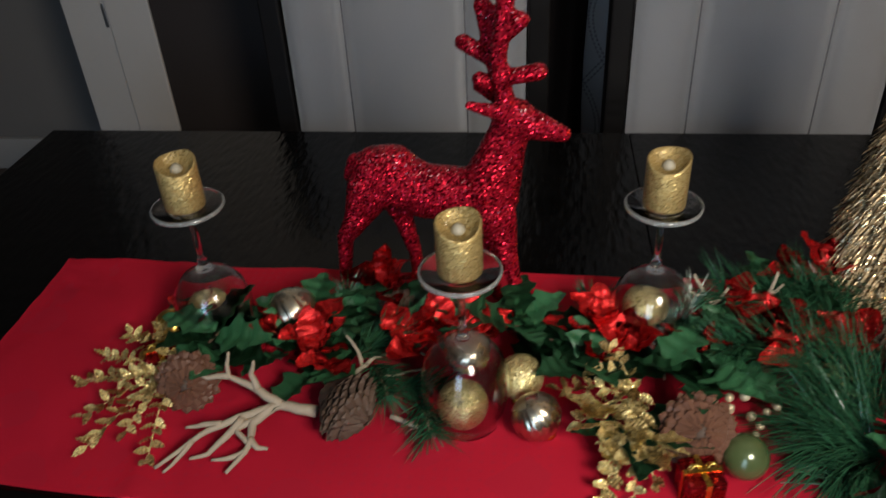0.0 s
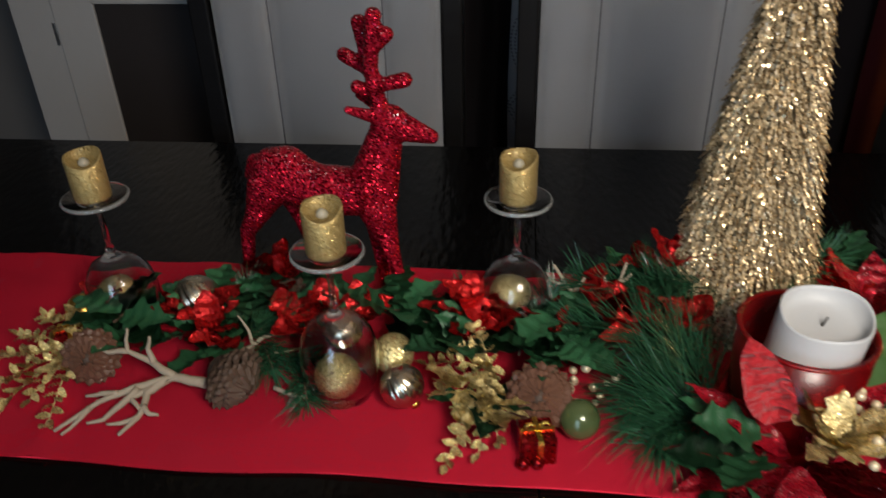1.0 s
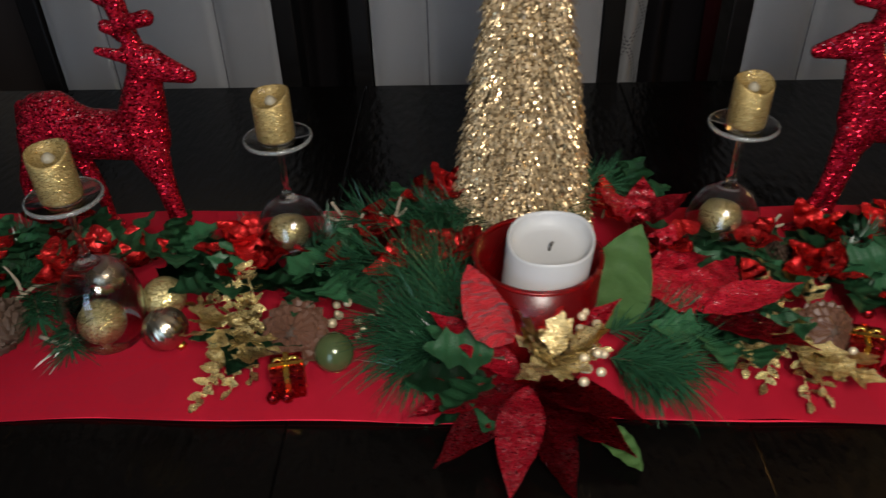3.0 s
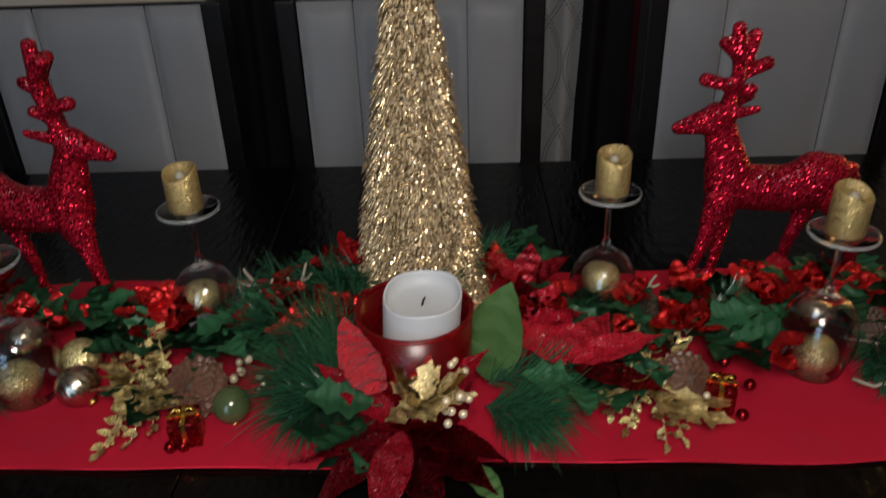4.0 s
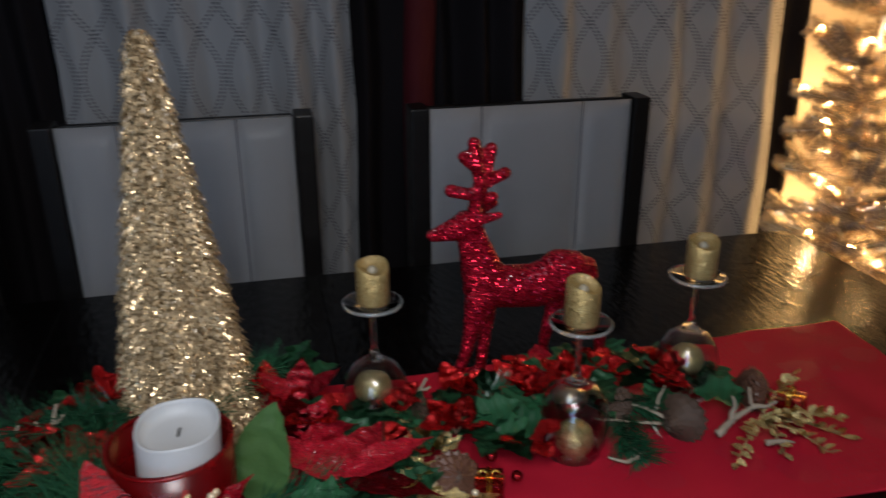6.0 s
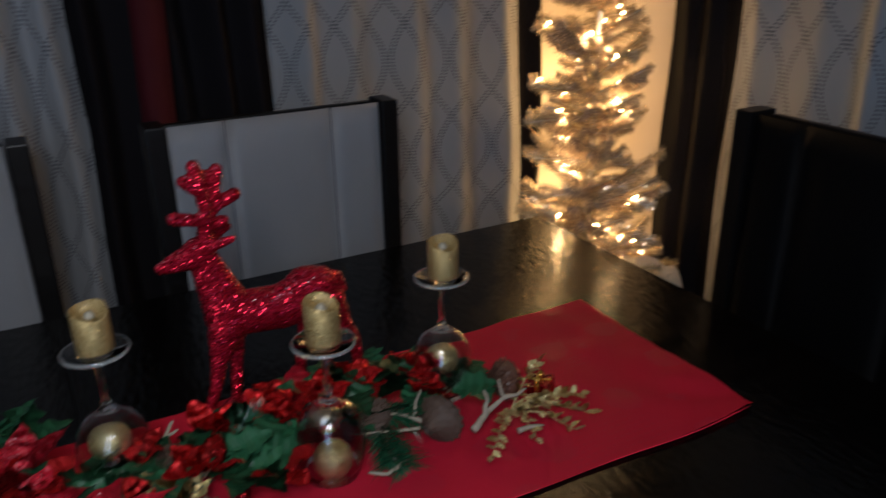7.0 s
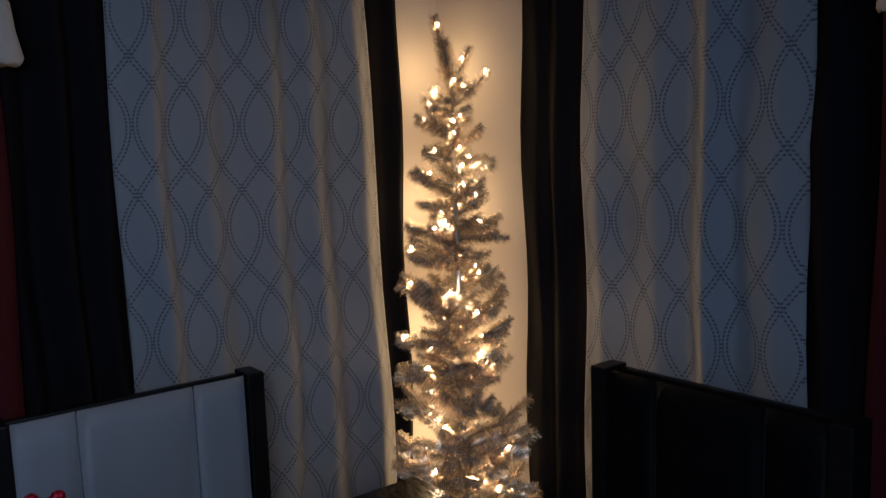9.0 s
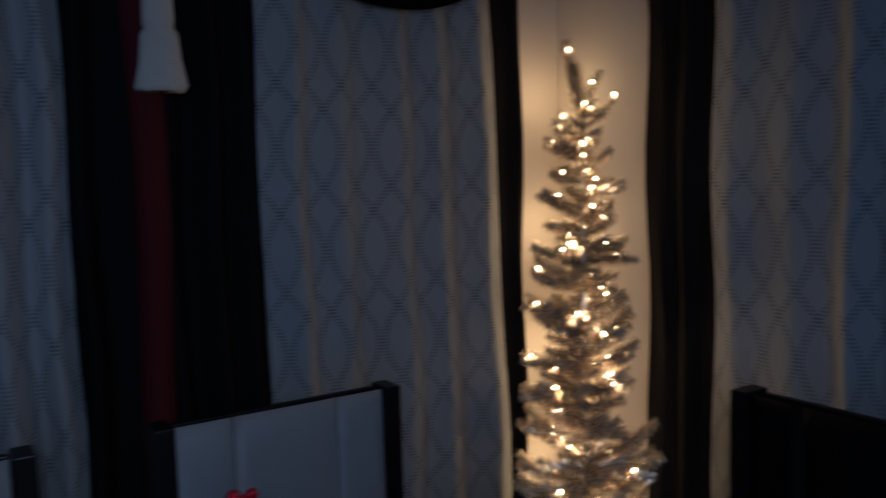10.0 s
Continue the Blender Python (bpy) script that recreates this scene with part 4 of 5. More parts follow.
rnd = random.Random(77)
HOLLY_AT = ((-0.655, -0.020, 0.012, 200), (-0.600, 0.020, 0.026, 30), (-0.580, 0.055, 0.030, 330), (-0.490, 0.045, 0.040, 110), (-0.355, 0.000, 0.022, 280), (-0.235, -0.030, 0.036, 240), (0.330, 0.010, 0.034, 140), (0.395, 0.000, 0.036, 330), (0.310, -0.045, 0.030, 60), (-0.775, 0.002, 0.046, 60), (-0.800, 0.040, 0.030, 120), (-0.766, -0.005, 0.020, 250), (-0.745, 0.040, 0.020, 20), (-0.700, 0.010, 0.018, 80), (-0.640, 0.040, 0.022, 140), (-0.680, 0.060, 0.025, 10),
            (-0.540, 0.060, 0.030, 70), (-0.430, 0.050, 0.035, 10), (-0.400, 0.040, 0.030, 330), (-0.375, 0.030, 0.020, 200),
            (-0.268, -0.012, 0.032, 265), (-0.225, 0.030, 0.026, 40), (-0.170, 0.056, 0.032, 150), (-0.200, 0.000, 0.024, 300),
            (-0.120, 0.110, 0.042, 170), (-0.300, -0.090, 0.010, 240), (-0.330, 0.020, 0.020, 30), (0.150, 0.165, 0.050, 40),
            (0.248, -0.060, 0.022, 300), (0.215, -0.100, 0.026, 250), (0.265, -0.105, 0.022, 330), (0.285, 0.020, 0.028, 60), (0.235, 0.050, 0.035, 110), (0.262, -0.020, 0.025, 200), (0.440, 0.000, 0.035, 20), (0.425, -0.030, 0.030, 280),
            (0.460, 0.020, 0.030, 90), (0.405, 0.040, 0.022, 150), (0.480, 0.080, 0.030, 30), (0.560, 0.090, 0.030, 60), (0.600, 0.060, 0.030, 140), (0.655, 0.110, 0.026, 70),
            (0.663, 0.020, 0.024, 260), (0.780, 0.018, 0.020, 320), (0.745, 0.025, 0.024, 30), (0.700, 0.075, 0.022, 120), (0.580, 0.040, 0.020, 340), (0.350, 0.030, 0.018, 45), (-0.610, 0.095, 0.020, 60))
for k, (x, y, z, a) in enumerate(HOLLY_AT):
    sprig("holly_sprig", "dark green fabric holly sprig in the garland", "holly", "holly sprigs", pose(x, y, RZ + z + 0.004, 0, 0, a), HOLLY, fan(rnd, 4 if k % 2 else 3, 35, 300, -60))
for x, y, z, a in ((-0.025, -0.158, 0.056, 185), (-0.030, -0.180, 0.046, 225), (-0.045, -0.150, 0.010, 200), (-0.010, -0.165, 0.012, 250), (-0.100, 0.10, 0.045, 170), (0.165, 0.150, 0.055, 70), (0.00, 0.085, 0.06, 100)):
    sprig("poinsettia_leaf_pair", "broad green fabric leaves under the poinsettia", "leaf", "broad leaves", pose(x, y, RZ + z, 0, 0, a), BIGHOLLY, fan(rnd, 2, 14, 90, -45))

lg = thing("upright_leaf", "light green fabric leaf standing beside the candle jar", "leaf", at=pose(0.108, -0.060, RZ + 0.02, 0, 0, 0))
part("blade", leaf_mesh("blade", 0.130, 0.078, M_LEAFLIGHT, 0, 0.06, 0.22, 0.0085, seed=9), None, lg, at=pose(0.0, -0.01, 0.0, 0, 6, 0) @ pose(0, 0, 0, 0, -78, 58))
lg = thing("upright_leaf", "light green fabric leaf tip hanging over the table", "leaf", at=pose(0.085, -0.200, RZ + 0.006, 0, 0, -62))
part("blade", leaf_mesh("blade", 0.07, 0.032, M_LEAFLIGHT, 0, 0.02, 0.2, seed=10), None, lg)

FOIL_AT = ((-0.668, 0.030, 0.024, 300), (-0.505, 0.030, 0.040, 200), (-0.470, 0.035, 0.020, 20), (-0.330, 0.055, 0.034, 160), (-0.310, 0.020, 0.030, 60), (-0.180, 0.075, 0.040, 350), (-0.060, 0.030, 0.040, 140), (0.300, 0.050, 0.030, 30), (0.190, 0.030, 0.050, 280), (-0.160, 0.030, 0.034, 20), (-0.130, 0.000, 0.030, 100), (-0.100, 0.040, 0.034, 200), (-0.655, 0.000, 0.022, 40), (-0.640, -0.020, 0.018, 220), (-0.700, 0.030, 0.015, 130),
           (-0.555, 0.012, 0.036, 30), (-0.540, 0.000, 0.028, 150), (-0.352, 0.045, 0.026, 250), (-0.335, 0.015, 0.018, 320), (-0.085, 0.015, 0.030, 60), (-0.105, 0.120, 0.055, 80), (-0.075, 0.125, 0.06, 20),
           (-0.600, 0.115, 0.034, 80), (-0.590, 0.100, 0.034, 10), (-0.810, 0.030, 0.028, 50), (-0.245, 0.050, 0.018, 290), (-0.195, 0.040, 0.020, 120),
           (0.130, 0.110, 0.045, 70), (0.365, -0.010, 0.034, 110), (0.375, -0.015, 0.034, 40), (0.300, -0.030, 0.020, 200), (0.495, 0.040, 0.036, 90), (0.460, -0.060, 0.022, 260), (0.480, 0.065, 0.030, 20),
           (0.555, 0.055, 0.034, 60), (0.500, 0.090, 0.032, 140), (0.615, 0.090, 0.030, 30), (0.700, 0.050, 0.034, 260), (0.690, 0.030, 0.024, 300), (0.640, 0.080, 0.022, 180), (0.420, 0.060, 0.028, 60), (0.395, 0.085, 0.020, 10), (0.720, 0.085, 0.022, 40))
for k, (x, y, z, a) in enumerate(FOIL_AT):
    sprig("foil_sprig", "crinkled shiny red foil leaves tucked into the garland", "foil leaf", "red foil sprigs", pose(x, y, RZ + z + 0.014, 0, 0, a), FOIL, fan(rnd, 3, 50, 250, -70))


def poinsettia(x, y, z, turns, label, meshes=PETAL):
    t = thing("poinsettia", label, "poinsettia", "poinsettias", at=pose(x, y, RZ + z))
    for k, (yaw, rise, roll) in enumerate(turns):
        part("petal", meshes[k % len(meshes)], None, t, at=pose(0.008 * math.cos(radians(yaw)), 0.008 * math.sin(radians(yaw)), 0.003 * (k % 3), roll, -rise, yaw))
    return t


RP = "large dark red glittered poinsettia in front of the jar"
poinsettia(0.012, -0.175, 0.036, ((190, -6, 5), (219, -12, -8), (258, -13, 6), (290, -14, -4), (322, -6, 6), (172, 4, 10), (335, 6, -6), (150, 30, 0), (30, 35, 8)), RP)
poinsettia(0.165, -0.005, 0.052, ((95, 40, 0), (50, 30, 10), (250, -4, -8), (300, -8, 6), (10, 14, 0)), "dark red glittered poinsettia beside the candle jar", SMALLPETAL)
poinsettia(0.205, -0.085, 0.046, ((95, 16, 0), (55, 10, 10), (15, 14, 0), (135, 24, 6), (335, 6, -5)), "dark red glittered poinsettia beside the candle jar", PETAL)
poinsettia(0.170, 0.075, 0.055, ((80, 45, 0), (140, 40, 10), (20, 40, -8), (270, 10, 0)), "dark red glittered poinsettia beside the candle jar", SMALLPETAL)
poinsettia(0.540, 0.110, 0.030, ((80, 20, 0), (150, 15, 10), (10, 18, -8), (250, 10, 0)), "red glittered petals behind the upturned glass", SMALLPETAL)
poinsettia(-0.700, 0.020, 0.020, ((80, 20, 0), (200, 12, 10), (320, 18, -8)), "red glittered petals under the holly", SMALLPETAL)
vl = thing("velvet_leaf", "red velvet leaf standing against the candle jar", "leaf", at=pose(-0.014, -0.166, RZ + 0.080))
part("blade", leaf_mesh("blade", 0.096, 0.046, M_VELVET, 0, 0.08, 0.35, 0.013, seed=2, full=0.55), None, vl, at=pose(0, 0, 0, 0, -22, 0) @ pose(0, 0, 0, 0, -80, 92))

gp = thing("gold_poinsettia", "gold glittered flower with pearl beads on the poinsettia", "flower", at=pose(0.034, -0.180, RZ + 0.074))
for k in range(24):
    part("gold_petal", PALEPETAL, None, gp, at=pose(0, 0, 0.003 * (k % 2), rnd.uniform(-20, 20), -rnd.uniform(0, 60), 137 * k + rnd.uniform(-10, 10)) @ Matrix.Scale(rnd.uniform(0.6, 1.3), 4))
for k in range(13):
    a = rnd.uniform(-60, 60)
    r = rnd.uniform(0.036, 0.066)
    part("pearl", ball(bmesh.new(), (r * math.cos(radians(a)), r * math.sin(radians(a)), rnd.uniform(0.0, 0.030)), 0.0050, seg=14), M_PEARL, gp, "gold pearl bead")
for cx, cy in ((-0.185, -0.055), (0.335, -0.11)):
    bt = thing("bead_cluster", "small cluster of frosted gold beads on wire", "beads", "bead clusters", at=pose(cx, cy, RZ + 0.022))
    for k in range(11):
        part("bead", ball(bmesh.new(), (rnd.uniform(-0.03, 0.03), rnd.uniform(-0.022, 0.022), rnd.uniform(-0.012, 0.022)), rnd.uniform(0.004, 0.0065), seg=12), M_PEARL, bt)


def pine(x, y, z, yaw, rise, length, needles, reach, seed, label="long green plastic pine needles on a wire stem", droop=0.1):
    """A spray of needles along a stem; each needle is a slim three-sided spike."""
    t = thing("pine_spray", label, "pine spray", "pine sprays", at=pose(x, y, RZ + z, 0, -rise, yaw))
    part("stem", tube(bmesh.new(), [(0, 0, 0), (length * 0.5, 0, 0.004), (length, 0, -droop * length)], 0.0016, 0.0008, 6), M_STEM, t)
    r = random.Random(seed)
    verts, faces = [], []
    for _ in range(int(needles * 0.72)):
        f = r.random()
        p = Vector((length * f, 0, 0.003 * math.sin(math.pi * f) - droop * length * f * f))
        a = r.uniform(0, 2 * math.pi)
        d = Vector((r.uniform(0.5, 1.3), math.cos(a), 0.75 * math.sin(a) + 0.15)).normalized()
        ln = reach * r.uniform(0.6, 1.1)
        s = d.orthogonal().normalized()
        q = d.cross(s)
        bend = Vector((0, 0, -0.12 * ln))
        k = len(verts)
        w = 0.0007
        for g, o in ((0, Vector()), (0.55, bend * 0.3)):
            b = p + d * ln * g + o
            verts += [b + w * s, b - 0.5 * w * s + 0.87 * w * q, b - 0.5 * w * s - 0.87 * w * q]
        verts.append(p + d * ln + bend)
        for j in range(3):
            m = (j + 1) % 3
            faces += [(k + j, k + m, k + 3 + m, k + 3 + j), (k + 3 + j, k + 3 + m, k + 6)]
    me = bpy.data.meshes.new("needles")
    me.from_pydata(verts, [], faces)
    me.materials.append(M_PINE)
    tagged(part("needles", me, None, t), kind="stuff")
    return t


for k, (x, y, z, a, rise, ln, count, reach) in enumerate((
        (-0.070, -0.098, 0.026, 145, 8, 0.06, 300, 0.115), (-0.072, -0.096, 0.022, 168, 4, 0.05, 240, 0.115), (-0.066, -0.105, 0.020, 195, 2, 0.05, 230, 0.10), (-0.055, -0.085, 0.034, 118, 14, 0.07, 300, 0.10),
        (-0.080, -0.100, 0.014, 222, 0, 0.05, 130, 0.08), (-0.055, 0.010, 0.036, 120, 14, 0.12, 420, 0.080), (-0.10, 0.085, 0.044, 165, 10, 0.09, 300, 0.075), (-0.045, -0.040, 0.040, 150, 10, 0.10, 360, 0.085),
        (0.000, 0.100, 0.066, 20, 10, 0.15, 420, 0.055), (0.010, 0.085, 0.062, 172, 6, 0.12, 340, 0.060), (0.030, 0.030, 0.070, 60, 8, 0.10, 280, 0.055),
        (0.105, -0.125, 0.024, 342, 2, 0.07, 280, 0.080), (0.115, -0.115, 0.022, 358, 0, 0.08, 260, 0.080), (0.115, -0.125, 0.020, 318, 0, 0.05, 200, 0.06), (0.110, -0.090, 0.03, 15, 6, 0.08, 260, 0.07),
        (-0.610, 0.000, 0.030, 30, 14, 0.07, 380, 0.050), (-0.590, -0.010, 0.026, 300, 2, 0.05, 260, 0.050), (-0.250, 0.050, 0.030, 60, 20, 0.06, 240, 0.055), (-0.130, 0.040, 0.040, 200, 10, 0.08, 260, 0.07), (0.420, 0.045, 0.040, 30, 12, 0.06, 280, 0.045),
        (-0.660, 0.075, 0.022, 20, 14, 0.06, 320, 0.040), (-0.640, 0.060, 0.026, 90, 24, 0.045, 240, 0.040), (-0.555, -0.035, 0.020, 350, 6, 0.05, 280, 0.045), (-0.530, -0.050, 0.014, 290, 0, 0.045, 160, 0.05),
        (-0.345, 0.090, 0.016, 70, 40, 0.03, 130, 0.045), (-0.450, 0.075, 0.018, 20, 10, 0.06, 220, 0.04),
        (0.620, -0.005, 0.022, 250, -4, 0.065, 260, 0.045), (0.612, 0.02, 0.024, 330, 6, 0.05, 220, 0.045), (0.600, -0.03, 0.014, 280, -2, 0.05, 200, 0.05), (0.585, 0.10, 0.02, 60, 10, 0.05, 180, 0.04))):
    pine(x, y, z, a, rise, ln, count, reach, 300 + k)


def pine_cone(x, y, z, rx, rz, size, frosted=False):
    t = thing("pine_cone", "frosted brown pine cone lying in the garland" if frosted else "brown pine cone lying on the runner", "pine cone", "pine cones", at=pose(x, y, RZ + z, rx, 0, rz))
    part("core", ball(bmesh.new(), (0, 0, 0), (size * 0.5, size * 0.5, size * 0.85), seg=16), M_CONE, t)
    bm = bmesh.new()
    for k in range(150):
        f = (k + 0.5) / 150
        a = k * 2.39996
        zc = size * (1 - 2 * f) * 0.9
        r = size * math.sqrt(max(0.0, 1 - (1 - 2 * f) ** 2)) * 0.62
        tilt = -35 + 95 * f
        m = Matrix.Translation((r * math.cos(a), r * math.sin(a), zc)) @ Euler((0, 0, a)).to_matrix().to_4x4() @ Euler((0, radians(-tilt), 0)).to_matrix().to_4x4()
        w, ln, th = size * 0.17, size * (0.50 + 0.10 * math.sin(k * 1.7)), size * 0.035
        pts = ((0, -w * 0.5, -th), (0, w * 0.5, -th), (ln * 0.75, w, -th), (ln, 0, -th), (ln * 0.75, -w, -th), (0, 0, th), (ln * 0.8, 0, th * 1.2))
        v = [bm.verts.new(m @ Vector(p)) for p in pts]
        for q in ((0, 4, 3, 2, 1), (0, 1, 5), (1, 2, 6, 5), (2, 3, 6), (3, 4, 6), (4, 0, 5, 6)):
            bm.faces.new([v[i] for i in q])
    tagged(part("cone_scale", bm, M_CONETIP if frosted else M_CONE, t, smooth=False), "woody overlapping scales", kind="stuff")


for c in ((-0.792, -0.053, 0.032, 60, 20, 0.031, True), (-0.606, -0.078, 0.031, 100, 60, 0.036, False), (-0.245, -0.094, 0.036, 48, 0, 0.034, True), (-0.572, 0.080, 0.03, 70, 30, 0.028, False),
          (0.346, -0.092, 0.034, 50, 10, 0.030, True), (0.690, -0.036, 0.028, 95, 120, 0.032, False), (0.825, 0.004, 0.032, 70, 40, 0.030, True), (0.612, 0.010, 0.03, 80, 20, 0.027, False), (0.335, 0.045, 0.03, 80, 70, 0.027, False)):
    pine_cone(*c)


def twig(strands, label="bleached antler-shaped twig lying on the runner"):
    base = strands[0][0][0]
    t = thing("antler_twig", label, "twig", "antler twigs", at=pose(*base))
    for pts, r0, r1 in strands:
        dense = []
        p = [Vector(q) - Vector(base) for q in pts]
        for a, b in zip(p, p[1:]):
            for i in range(4):
                f = i / 4
                q = a.lerp(b, f)
                dense.append(q + Vector((0.002 * noise.noise(q * 70), 0.002 * noise.noise(q * 70 + Vector((5, 1, 2))), 0.0015 * noise.noise(q * 60))))
        dense.append(p[-1])
        part("branch", tube(bmesh.new(), dense, r0 * 0.68, r1 * 0.50, 8), M_TWIG, t)


def mirrored(strands, shift):
    return [([(shift - x, y, z) for x, y, z in pts], a, b) for pts, a, b in strands]


A = [([(-0.640, -0.078, 0.786), (-0.681, -0.075, 0.790), (-0.722, -0.094, 0.788), (-0.757, -0.118, 0.785), (-0.795, -0.155, 0.773)], 0.0100, 0.0040),
     ([(-0.681, -0.075, 0.790), (-0.712, -0.062, 0.802), (-0.742, -0.058, 0.814), (-0.738, -0.050, 0.842)], 0.0085, 0.0030),
     ([(-0.742, -0.058, 0.814), (-0.764, -0.060, 0.812), (-0.780, -0.058, 0.818)], 0.0060, 0.0030),
     ([(-0.708, -0.064, 0.801), (-0.714, -0.058, 0.818), (-0.709, -0.056, 0.836)], 0.0068, 0.0032),
     ([(-0.690, -0.078, 0.789), (-0.706, -0.098, 0.784), (-0.702, -0.124, 0.778), (-0.718, -0.156, 0.773)], 0.0095, 0.0040),
     ([(-0.703, -0.116, 0.780), (-0.692, -0.126, 0.778), (-0.682, -0.126, 0.777)], 0.0062, 0.0034),
     ([(-0.738, -0.104, 0.787), (-0.758, -0.106, 0.788), (-0.776, -0.110, 0.786)], 0.0066, 0.0032),
     ([(-0.718, -0.096, 0.788), (-0.730, -0.118, 0.782), (-0.744, -0.134, 0.776), (-0.762, -0.142, 0.775)], 0.0074, 0.0034),
     ([(-0.704, -0.130, 0.777), (-0.722, -0.140, 0.775), (-0.738, -0.142, 0.775)], 0.0058, 0.0030),
     ([(-0.764, -0.124, 0.783), (-0.772, -0.140, 0.777), (-0.784, -0.160, 0.773)], 0.0056, 0.0030),
     ([(-0.700, -0.090, 0.786), (-0.722, -0.108, 0.784), (-0.704, -0.122, 0.779)], 0.0060, 0.0052)]
B = [([(-0.620, -0.040, 0.790), (-0.590, -0.005, 0.800), (-0.540, 0.020, 0.806)], 0.0052, 0.0034),
     ([(-0.600, -0.015, 0.796), (-0.606, -0.010, 0.815), (-0.618, -0.004, 0.832)], 0.0040, 0.0022),
     ([(-0.602, -0.030, 0.788), (-0.560, -0.020, 0.790), (-0.515, -0.005, 0.794)], 0.0042, 0.0028),
     ([(-0.560, -0.070, 0.776), (-0.525, -0.085, 0.775), (-0.505, -0.070, 0.777)], 0.0045, 0.004)]
C = [([(-0.185, 0.085, 0.780), (-0.192, 0.090, 0.805), (-0.212, 0.096, 0.832), (-0.226, 0.099, 0.854)], 0.0062, 0.0036), ([(-0.200, 0.093, 0.815), (-0.190, 0.095, 0.826), (-0.186, 0.096, 0.838)], 0.0048, 0.0032),
     ([(-0.208, 0.095, 0.826), (-0.220, 0.093, 0.830), (-0.232, 0.093, 0.836)], 0.0046, 0.0030)]
D = [([(-0.160, 0.070, 0.780), (-0.153, 0.074, 0.812), (-0.143, 0.086, 0.838), (-0.135, 0.095, 0.864)], 0.0062, 0.0036), ([(-0.148, 0.080, 0.825), (-0.158, 0.084, 0.834), (-0.162, 0.087, 0.846)], 0.0048, 0.0032),
     ([(-0.143, 0.087, 0.840), (-0.134, 0.089, 0.842), (-0.128, 0.090, 0.850)], 0.0046, 0.0030)]


def grown(strands, f):
    b = Vector(strands[0][0][0])
    return [([tuple(b + (Vector(p) - b) * f) for p in pts], r0, r1) for pts, r0, r1 in strands]


twig(A), twig(B), twig(C, "small bleached twig tip rising from the garland"), twig(D, "small bleached twig tip rising from the garland")
twig(mirrored(A[1:4] + A[6:7], 0.042)), twig(mirrored(B, 0.060)), twig(mirrored(grown(C, 0.7), 0.140), "small bleached twig tip rising from the garland")


def gold_spray(base, tips, label="gold glittered leaf spray lying on the runner"):
    t = thing("gold_leaf_spray", label, "leaf spray", "gold leaf sprays", at=pose(*base))
    for k, tip in enumerate(tips):
        d = Vector(tip) - Vector(base)
        mid = d * 0.5 + Vector((0, 0, 0.012))
        part("stem", tube(bmesh.new(), [(0, 0, 0), mid * 0.6, mid, d], 0.0013, 0.0007, 5), M_GOLDGLITTER, t)
        count = max(6, int(d.length / 0.0064))
        yaw = math.degrees(math.atan2(d.y, d.x))
        for i in range(count):
            f = (i + 1) / count
            p = mid * (2 * f) if f < 0.5 else mid.lerp(d, 2 * f - 1)
            side = 0 if i == count - 1 else (50 if i % 2 else -50)
            part("gold_leaf", GOLDLEAF[i % 2], None, t, at=pose(p.x, p.y, p.z, rnd.uniform(-40, 40), -rnd.uniform(-10, 40), yaw + side + rnd.uniform(-20, 20)))


S1 = ((-0.894, 0.020, 0.800), (-0.925, -0.050, 0.784), (-0.900, -0.095, 0.780), (-0.880, -0.135, 0.776), (-0.805, -0.150, 0.776), (-0.850, 0.020, 0.815), (-0.840, -0.120, 0.785), (-0.915, -0.010, 0.79), (-0.87, -0.06, 0.80))
gold_spray((-0.815, -0.040, 0.790), S1)
gold_spray((0.800, -0.055, 0.786), ((0.905, -0.110, 0.778), (0.890, -0.070, 0.790), (0.860, -0.130, 0.776), (0.800, -0.120, 0.776), (0.726, -0.120, 0.774), (0.865, -0.030, 0.835), (0.840, -0.090, 0.800), (0.90, -0.09, 0.80)))
S2 = ((-0.327, 0.010, 0.815), (-0.380, -0.035, 0.792), (-0.360, -0.075, 0.785), (-0.335, -0.150, 0.776), (-0.310, -0.160, 0.778), (-0.290, -0.145, 0.780), (-0.345, -0.175, 0.772), (-0.300, -0.075, 0.812), (-0.350, -0.01, 0.80), (-0.31, -0.11, 0.80), (-0.325, -0.12, 0.79))
gold_spray((-0.300, -0.050, 0.800), S2)
gold_spray((0.315, -0.050, 0.800), ((0.290, 0.010, 0.808), (0.250, -0.050, 0.795), (0.255, -0.130, 0.776), (0.270, -0.150, 0.774), (0.310, -0.175, 0.772), (0.330, -0.165, 0.774), (0.345, -0.140, 0.780), (0.300, -0.10, 0.800), (0.33, -0.02, 0.81), (0.32, -0.13, 0.79), (0.29, -0.12, 0.79)))


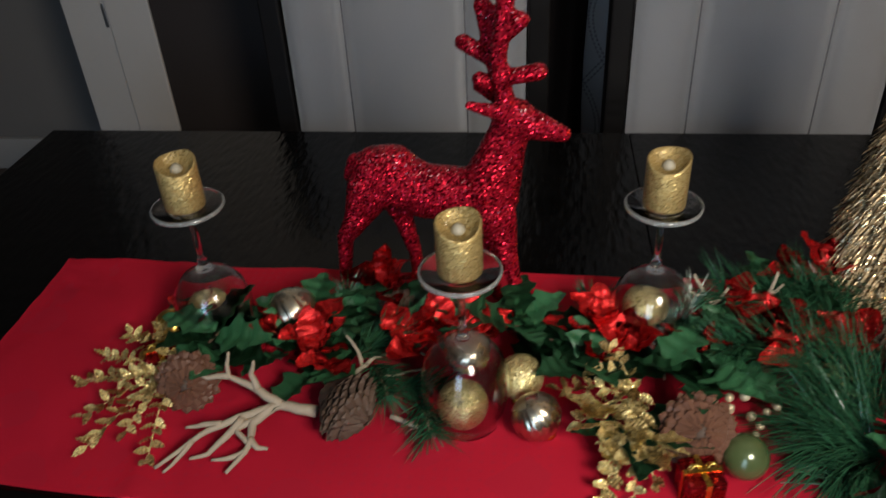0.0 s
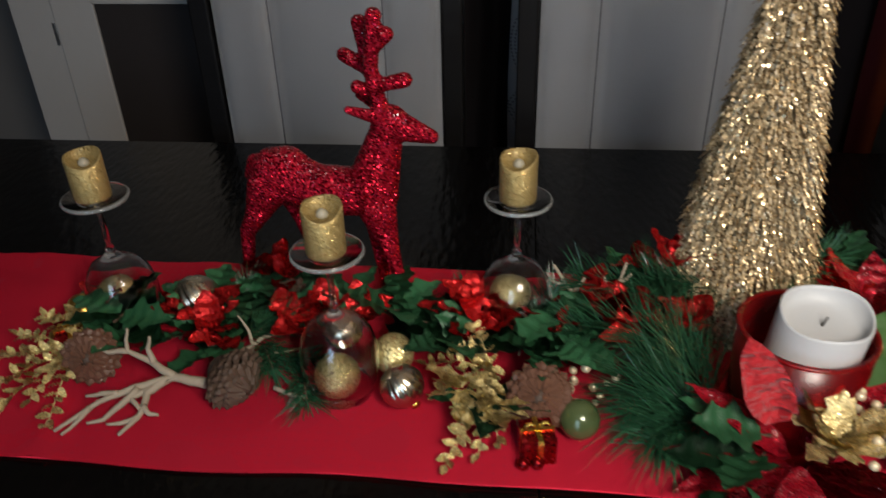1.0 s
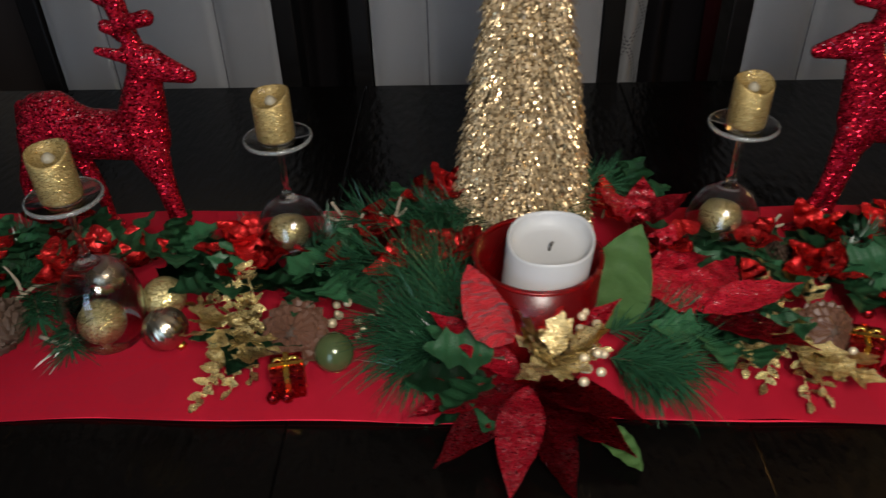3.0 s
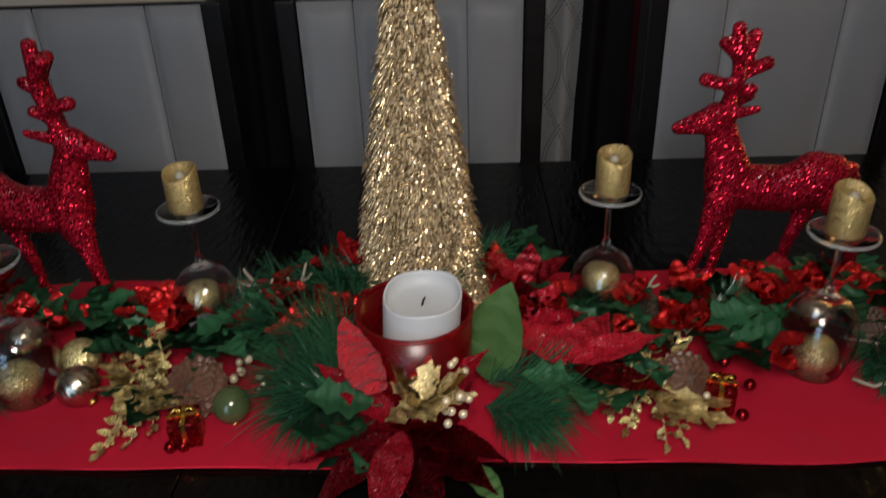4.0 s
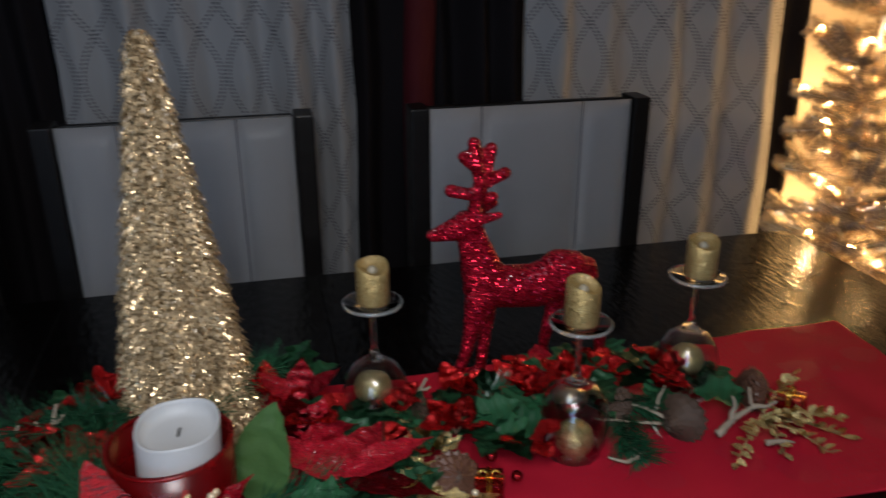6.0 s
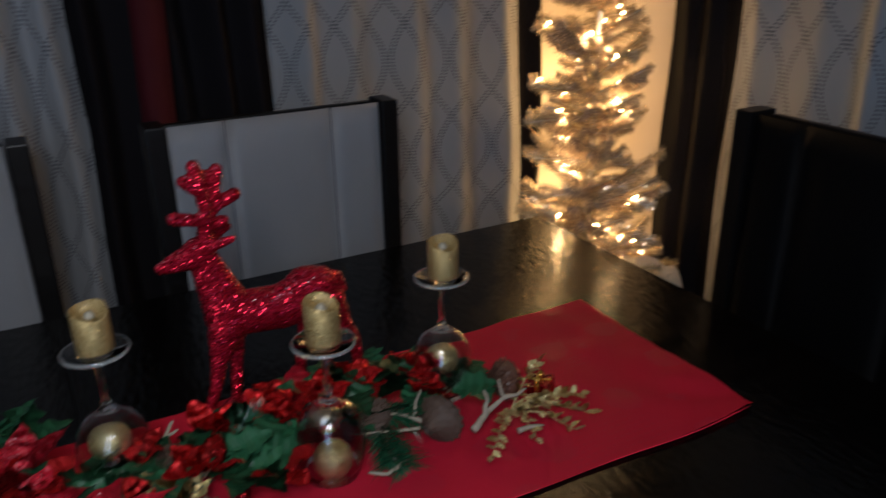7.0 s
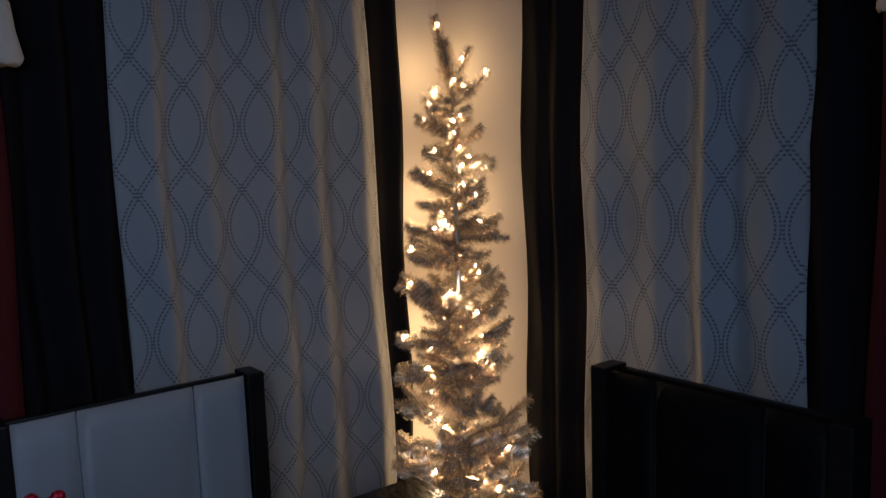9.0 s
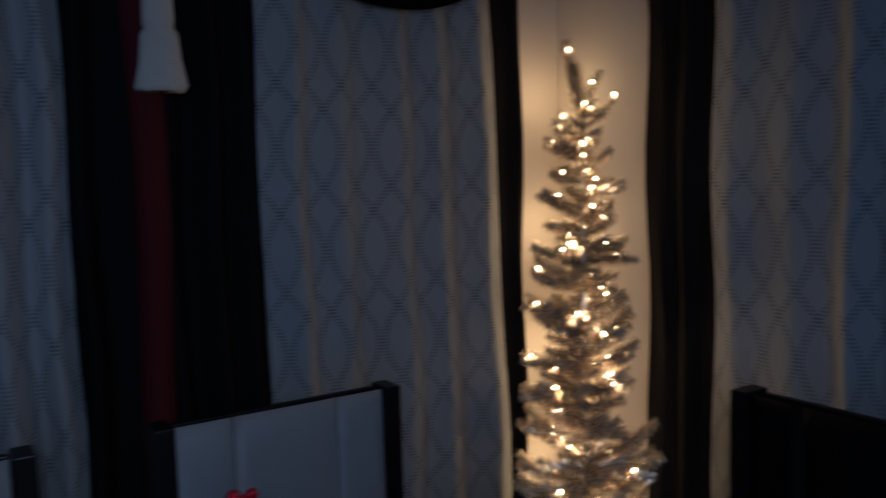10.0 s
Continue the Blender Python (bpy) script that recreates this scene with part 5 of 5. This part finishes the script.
def gift(x, y, z, size, yaw, pitch=0):
    t = thing("gift_box", "tiny red foil gift box with gold ribbon", "gift box", "tiny gifts", at=pose(x, y, RZ + z, pitch, 0, yaw))
    s = size / 2
    part("box", boxed(-s, s, -s, s, 0, size, 0.002), M_GIFT, t, smooth=False)
    band = part("ribbon", boxed(-0.0028, 0.0028, -s - 0.0008, s + 0.0008, -0.0006, size + 0.0008), M_RIBBON, t, "gold ribbon", smooth=False)
    part("ribbon", boxed(-s - 0.0008, s + 0.0008, -0.0028, 0.0028, -0.0004, size + 0.0011), M_RIBBON, t, "gold ribbon", smooth=False)
    for k in (-1, 1):
        loop = [(k * (0.002 + 0.006 * (1 - math.cos(a))), 0.002 * math.sin(a * 2), size + 0.002 + 0.006 * math.sin(a) ** 2 + 0.002) for a in [2 * math.pi * i / 12 for i in range(13)]]
        part("bow", tube(bmesh.new(), loop, 0.0013, 0.0013, 5), M_RIBBON, band, "gold bow loop")


gift(-0.248, -0.146, 0.001, 0.036, 12)
gift(-0.845, -0.005, 0.004, 0.036, 30, 10)
gift(0.388, -0.105, 0.002, 0.036, -15)
gift(0.868, -0.038, 0.004, 0.036, 40, -8)
for bx, by, bz in ((-0.262, -0.168, 0.008), (-0.247, -0.166, 0.008), (-0.830, -0.020, 0.01), (0.410, -0.13, 0.008), (0.400, -0.075, 0.045), (0.43, -0.09, 0.02)):
    tagged(part("red_berry", ball(bmesh.new(), (0, 0, 0), 0.0075, seg=14), M_GIFT, None, at=pose(bx, by, RZ + bz)), "shiny red berry beside a tiny gift", "berry", "red berries")


def gold_cluster(x, y, z, yaw, count, tilt):
    """Broad gold glitter leaves fanned on a short stem."""
    t = thing("gold_leaf_cluster", "broad gold glittered leaves fanned over the runner", "leaf cluster", "gold leaf clusters", at=pose(x, y, RZ + z, 0, 0, yaw))
    part("stem", tube(bmesh.new(), [(-0.03, 0, 0.0), (-0.01, 0.002, 0.004), (0.012, 0, 0.004)], 0.0018, 0.0012, 6), M_GOLDGLITTER, t)
    for k in range(count):
        part("gold_petal", GOLDPETAL, None, t, at=pose(0.012 * (k % 3), 0.0, 0.003 * (k % 4), rnd.uniform(-30, 30), -rnd.uniform(-6, tilt), -75 + 150 * k / (count - 1) + rnd.uniform(-8, 8)) @ Matrix.Scale(rnd.uniform(0.5, 0.95), 4))


gold_cluster(0.318, -0.105, 0.022, -80, 10, 30)
gold_cluster(-0.300, -0.095, 0.026, -85, 9, 30)
gold_cluster(0.345, -0.040, 0.034, 100, 7, 40)
gold_cluster(0.225, -0.105, 0.030, -60, 7, 30)
gold_cluster(0.300, -0.075, 0.034, -110, 9, 40)
gold_cluster(0.350, -0.125, 0.020, -70, 8, 25)
gold_cluster(-0.330, -0.070, 0.030, -110, 7, 35)
